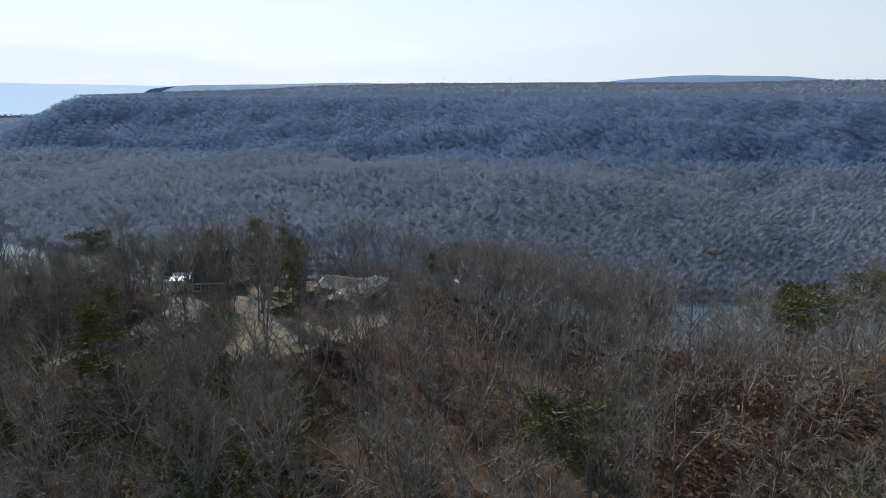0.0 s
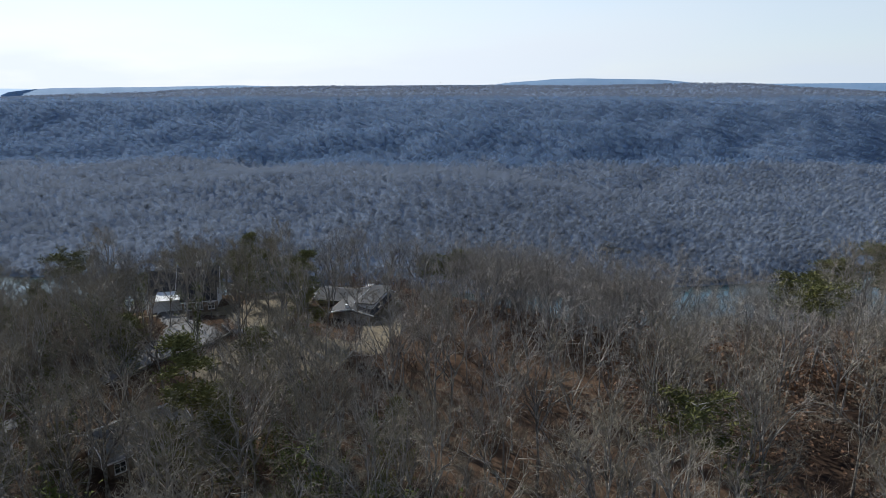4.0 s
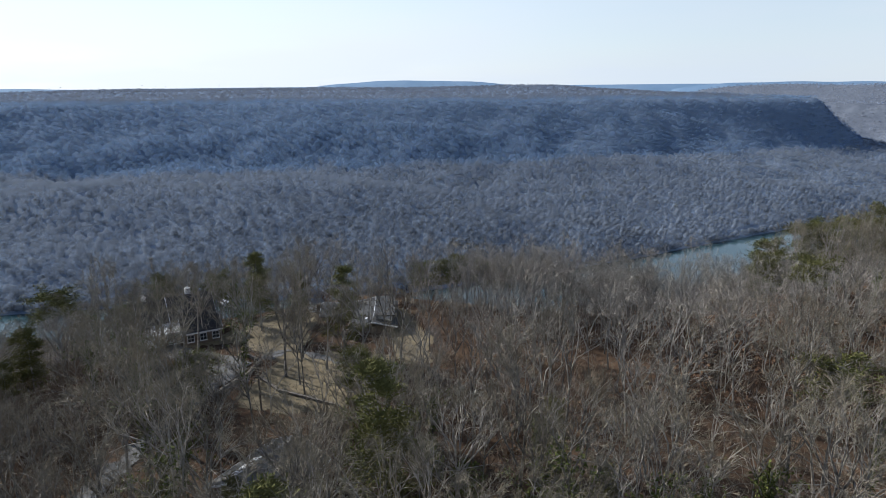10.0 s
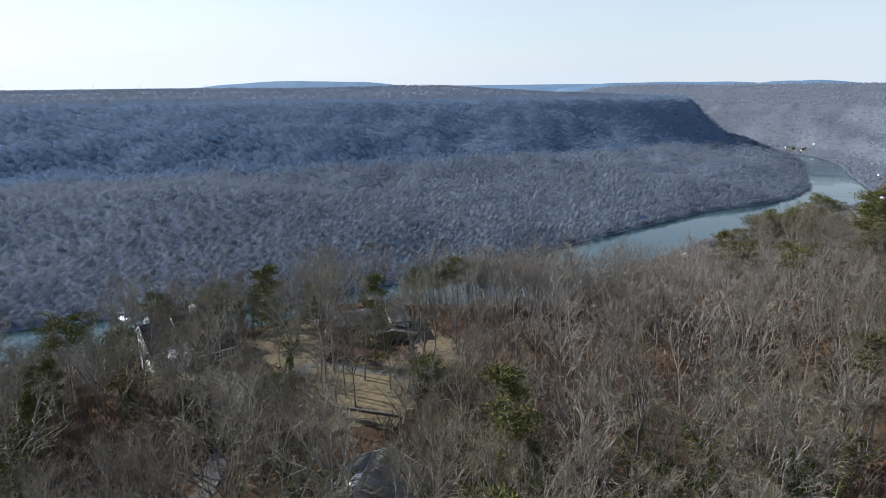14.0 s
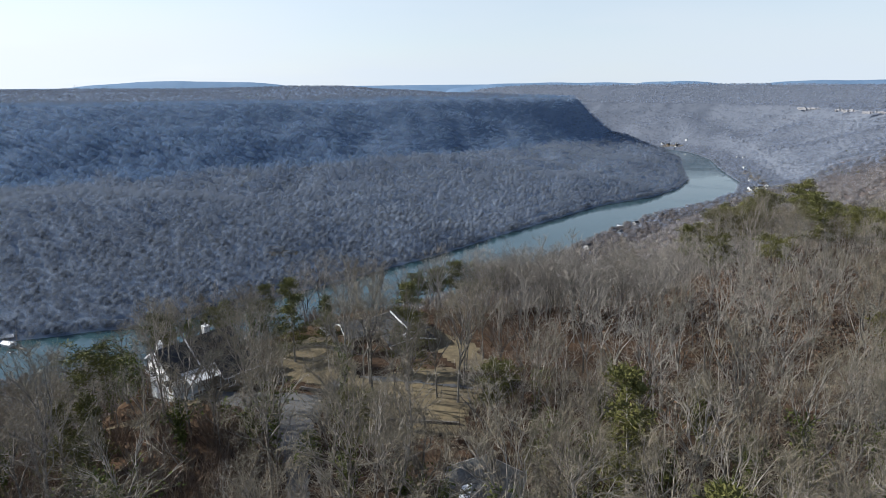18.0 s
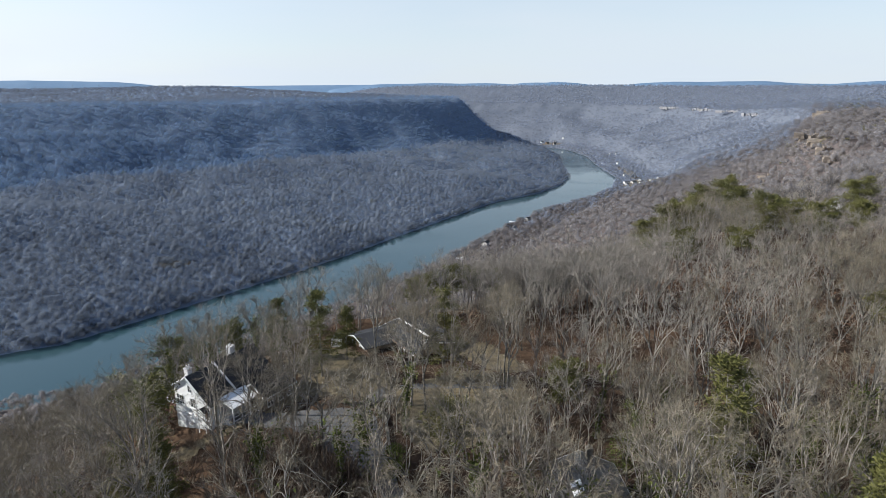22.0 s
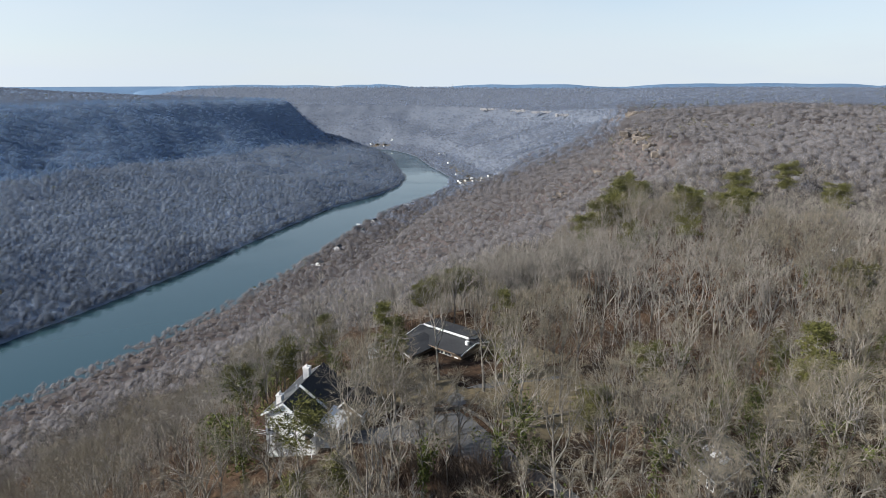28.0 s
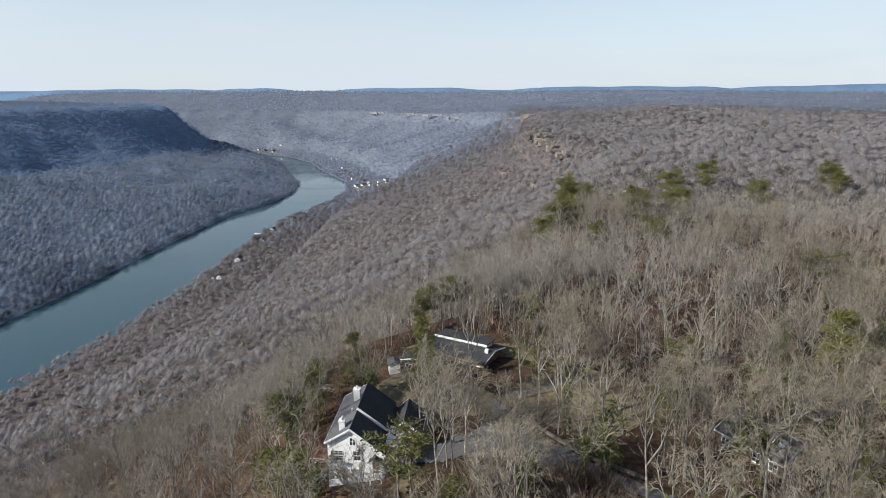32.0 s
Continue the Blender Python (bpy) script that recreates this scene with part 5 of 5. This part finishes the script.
# far woods, by the lie of the land and by how much haze tints them
CLUMPS = [crown_clump(200 + k, 5) for k in range(14)]
FINE = [fine_crown(270 + k) for k in range(12)]
FINE_SPRAY = [fine_spray(290 + k) for k in range(10)]
COARSE = [crown_clump(240 + k, 4) for k in range(10)]
parts = [scatter(235, 1900, 7.2, 10.2, -82, 80), scatter(1900, 2900, 10.5, 16, -78, 76), scatter(2900, 4650, 17, 38, -84, 80)]
fx, fy = (np.concatenate([p[k] for p in parts]) for k in (0, 1))
fx, fy = fx + nrng.normal(0, 2.6, len(fx)), fy + nrng.normal(0, 2.6, len(fx))
thin = nrng.random(len(fx)) < 0.5 + ease(np.hypot(fx, fy + 90), 240, 420)
fx, fy = fx[thin], fy[thin]
bank, side = to_river(fx, fy)
keep = (bank > 2) & free(fx, fy)
fx, fy, bank, side = fx[keep], fy[keep], bank[keep], side[keep]
d = np.hypot(fx, fy + 90)
size = nrng.uniform(8.5, 16.5, len(fx)) * (1 + 0.32 * ease(d, 900, 4200))
# a taller fringe along both banks
ex, ey = [], []
for (ax, ay, aw), (bx_, by_, bw) in zip(RIVER[2:], RIVER[3:-2]):
    run = math.hypot(bx_ - ax, by_ - ay)
    n = int(run / 4.2)
    t = (np.arange(n) + nrng.random(n)) / n
    off = (aw + (bw - aw) * t + nrng.uniform(2, 13, n)) * np.where(nrng.random(n) < 0.5, 1, -1)
    ex.append(ax + (bx_ - ax) * t - (by_ - ay) / run * off)
    ey.append(ay + (by_ - ay) * t + (bx_ - ax) / run * off)
ex, ey = np.concatenate(ex), np.concatenate(ey)
ebank, eside = to_river(ex, ey)
keep = (ebank > 1) & free(ex, ey)
fx, fy, bank, side = (np.concatenate([p, q[keep]]) for p, q in ((fx, ex), (fy, ey), (bank, ebank), (side, eside)))
size = np.concatenate([size, nrng.uniform(11, 17, keep.sum())])
d = np.hypot(fx, fy + 90)
df, inf_ = to_lines(fx, fy, FAR_TOP, True)
thin = ~(inf_ & (df > 220)) | (nrng.random(len(fx)) < 0.5)
fx, fy, bank, side, size, d, df, inf_ = (q[thin] for q in (fx, fy, bank, side, size, d, df, inf_))
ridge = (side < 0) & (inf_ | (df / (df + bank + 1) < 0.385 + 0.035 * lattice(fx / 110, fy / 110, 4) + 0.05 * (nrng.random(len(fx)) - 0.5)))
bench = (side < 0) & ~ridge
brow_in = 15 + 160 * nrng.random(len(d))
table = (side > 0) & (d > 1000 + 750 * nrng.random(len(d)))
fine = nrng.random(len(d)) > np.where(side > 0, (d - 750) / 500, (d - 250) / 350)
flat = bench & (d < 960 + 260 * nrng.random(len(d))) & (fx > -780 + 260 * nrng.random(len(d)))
for name, pick, mat, label in (("bench_woods", bench & ~flat, HAZED_BENCH, "bare winter woods on the river bench with haze in their colour"), ("bench_woods", flat, HAZED_FLAT, "bare winter woods on the low river flat, tinted for thinner haze"), ("ridge_woods", ridge & ~(inf_ & (df > brow_in)), HAZED_RIDGE, "bare winter woods on the far ridge, tinted blue for haze"),
                               ("brow_woods", ridge & inf_ & (df > brow_in), HAZED_BROW, "bare winter woods on top of the far ridge, tinted for haze"), ("rim_woods", table, HAZED_TABLE, "bare winter woods on the far tableland, tinted bluish for haze"), ("slope_woods", (side > 0) & ~table, WOODS, "bare grey-brown winter woods on the gorge slope")):
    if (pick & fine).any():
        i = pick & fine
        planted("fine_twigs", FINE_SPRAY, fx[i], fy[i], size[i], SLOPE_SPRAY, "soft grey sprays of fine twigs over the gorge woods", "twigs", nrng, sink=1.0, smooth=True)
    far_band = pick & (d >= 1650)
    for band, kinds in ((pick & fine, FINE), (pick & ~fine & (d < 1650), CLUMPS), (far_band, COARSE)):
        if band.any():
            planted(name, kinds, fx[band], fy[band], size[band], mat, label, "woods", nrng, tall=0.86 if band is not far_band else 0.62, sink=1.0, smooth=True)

# woods behind the flight, closing the place
wx, wy = scatter(60, 330, 9.5, 12, -180, 180)
keep = ~((np.hypot(wx - 5, wy + 20) < 112) | (wy > -140 + 0.2 * (np.abs(wx) + 94))) & (to_river(wx, wy)[0] > 4)
planted("woods", FINE, wx[keep], wy[keep], nrng.uniform(13, 19, keep.sum()), TWIG, "bare winter woods behind the overlook", "woods", nrng)
planted("fine_twigs", FINE_SPRAY, wx[keep], wy[keep], nrng.uniform(13, 18, keep.sum()), TWIG_SPRAY, "soft grey sprays of fine twigs behind the overlook", "twigs", nrng, smooth=True)

# ---- pines and evergreens ----
PINES = [pine_tree(300 + k, h, n, 110, fl, 1.0, low) for k, (h, n, fl, low) in enumerate([(16, 54, 0, 0), (13, 50, 0, 0), (14, 48, 1, 0.5), (12, 44, 1, 0.5), (16, 60, 0, 0), (15, 24, 1, 0.72)])]
pine_protos = {}


def plant_pine(k, x, y, s=1.0):
    m = Matrix.LocRotScale((x, y, float(land(x, y))), Euler((0, 0, nrng.uniform(0, 6.28))), (s, s, s))
    if k in pine_protos:
        ob = copy_thing(pine_protos[k], m)
        ob.matrix_basis = m
        return ob
    (tv, tf), (cv, cf) = PINES[k]
    top = new("pine_tree")
    new("trunk", tri_mesh("trunk", tv, tf, BARK, True)).parent = top
    new("crown", tri_mesh("crown", cv, cf, NEEDLES)).parent = top
    top.matrix_basis = m
    pine_protos[k] = top
    return tagged(top, "green conical pine among bare trees" if k in (0, 1, 4) else "green flat-crowned pine among bare trees", "pine", "pines on the tableland")


for k, x, y, s in [(0, -28.3, -52.6, 0.97), (4, -6, -59.3, 1.0), (5, -53.0, -79.5, 1.1), (2, 6, -20, 0.86), (3, 1, -16.5, 0.9), (2, 11, -18, 0.8), (3, -4, -20, 0.8), (2, 18, -16, 0.75), (2, 107, -5, 1.1), (0, -36, -41, 0.8), (2, -45, -42, 0.8),
                   (1, -23, -46, 0.8), (3, 131, 37, 1.1), (2, 81, 15, 0.9), (3, 126, 8, 1.0), (2, 124, -10, 1.0), (2, 205, 20, 1.1), (3, 182, -16, 1.1), (2, 246, -19, 1.1), (3, 238, -28, 1.1), (5, 70.6, -82, 0.86), (1, 44, -100, 0.75),
                   (5, 79.4, -30.8, 0.86), (3, 74, -14, 0.9), (1, 6, -113, 0.7), (4, 20.5, -104.5, 1.2), (2, 8, -83, 0.85), (2, 90, 18, 1.0), (3, 104, 24, 1.1), (2, 110, 29, 1.1), (1, 37, -88, 0.8), (1, -51, -87.5, 0.9), (1, -56, -85.5, 0.85), (1, -49, -94, 0.65),
                   (2, -55, -50, 0.85), (2, 137, 52, 1.1), (4, 19.6, -126, 1.2), (1, -1, -116, 0.7), (2, -13, -93, 0.9), (2, 95, 16, 1.0), (3, 150, 0, 1.0), (2, 160, 12, 1.1)]:
    plant_pine(k, x, y, s * (1.5 if x > 70 else 1.12))
i = nrng.choice(len(fx), 2600, replace=False)
i = i[(lattice(fx[i] / 170, fy[i] / 170, 21) > 0.25)]
SMALL_PINES = []
for k in range(4):
    (tv, tf), (cv, cf) = pine_tree(330 + k, 12, 12, 4, k % 2, 5.0)
    cv = cv * np.array([1.0, 1.0, 1.0])
    SMALL_PINES.append((cv / 12, cf))
planted("far_pines", SMALL_PINES, fx[i] + 3, fy[i], size[i] * 1.3, NEEDLES, "dark green pines scattered through the far woods", "pines", nrng)


def evergreen_bush(x, y, s):
    rng = random.Random(int(x * 10))
    w, stem = Wood(rng), Wood(rng)
    stem.limb([Vector((0, 0, -0.3)), Vector((0, 0, 0.8))], [0.03, 0.015], 5)
    for _ in range(1100):
        a, r, z = rng.uniform(0, 6.283), rng.random() ** 0.5 * 0.42, rng.uniform(0.08, 1.0)
        r *= math.sqrt(max(0.05, 1 - (z - 0.4) ** 2 / 0.4))
        p = Vector((math.cos(a) * r, math.sin(a) * r, z))
        w.blade(p, p + aim(rng, 1, rng.uniform(-.4, .7)) * 0.05, 0.023)
    top = new("evergreen_bush")
    new("stem", tri_mesh("stem", *stem.arrays(), BARK)).parent = top
    new("foliage", tri_mesh("foliage", *w.arrays(), IVY)).parent = top
    top.matrix_basis = Matrix.LocRotScale((x, y, float(land(x, y))), None, (s, s, s))
    return tagged(top, "dense dark green evergreen bush under bare trees", "bush", "evergreen bushes")


for x, y, s in [(16, -98, 7), (22, -94, 6), (12, -94, 6), (28, -97, 6), (-58, -60, 9), (-60, -55, 8), (10.5, -103, 5), (-20, -88, 5), (-45, -39, 8), (40, -96, 5), (33, -104, 6)]:
    evergreen_bush(x, y, s)
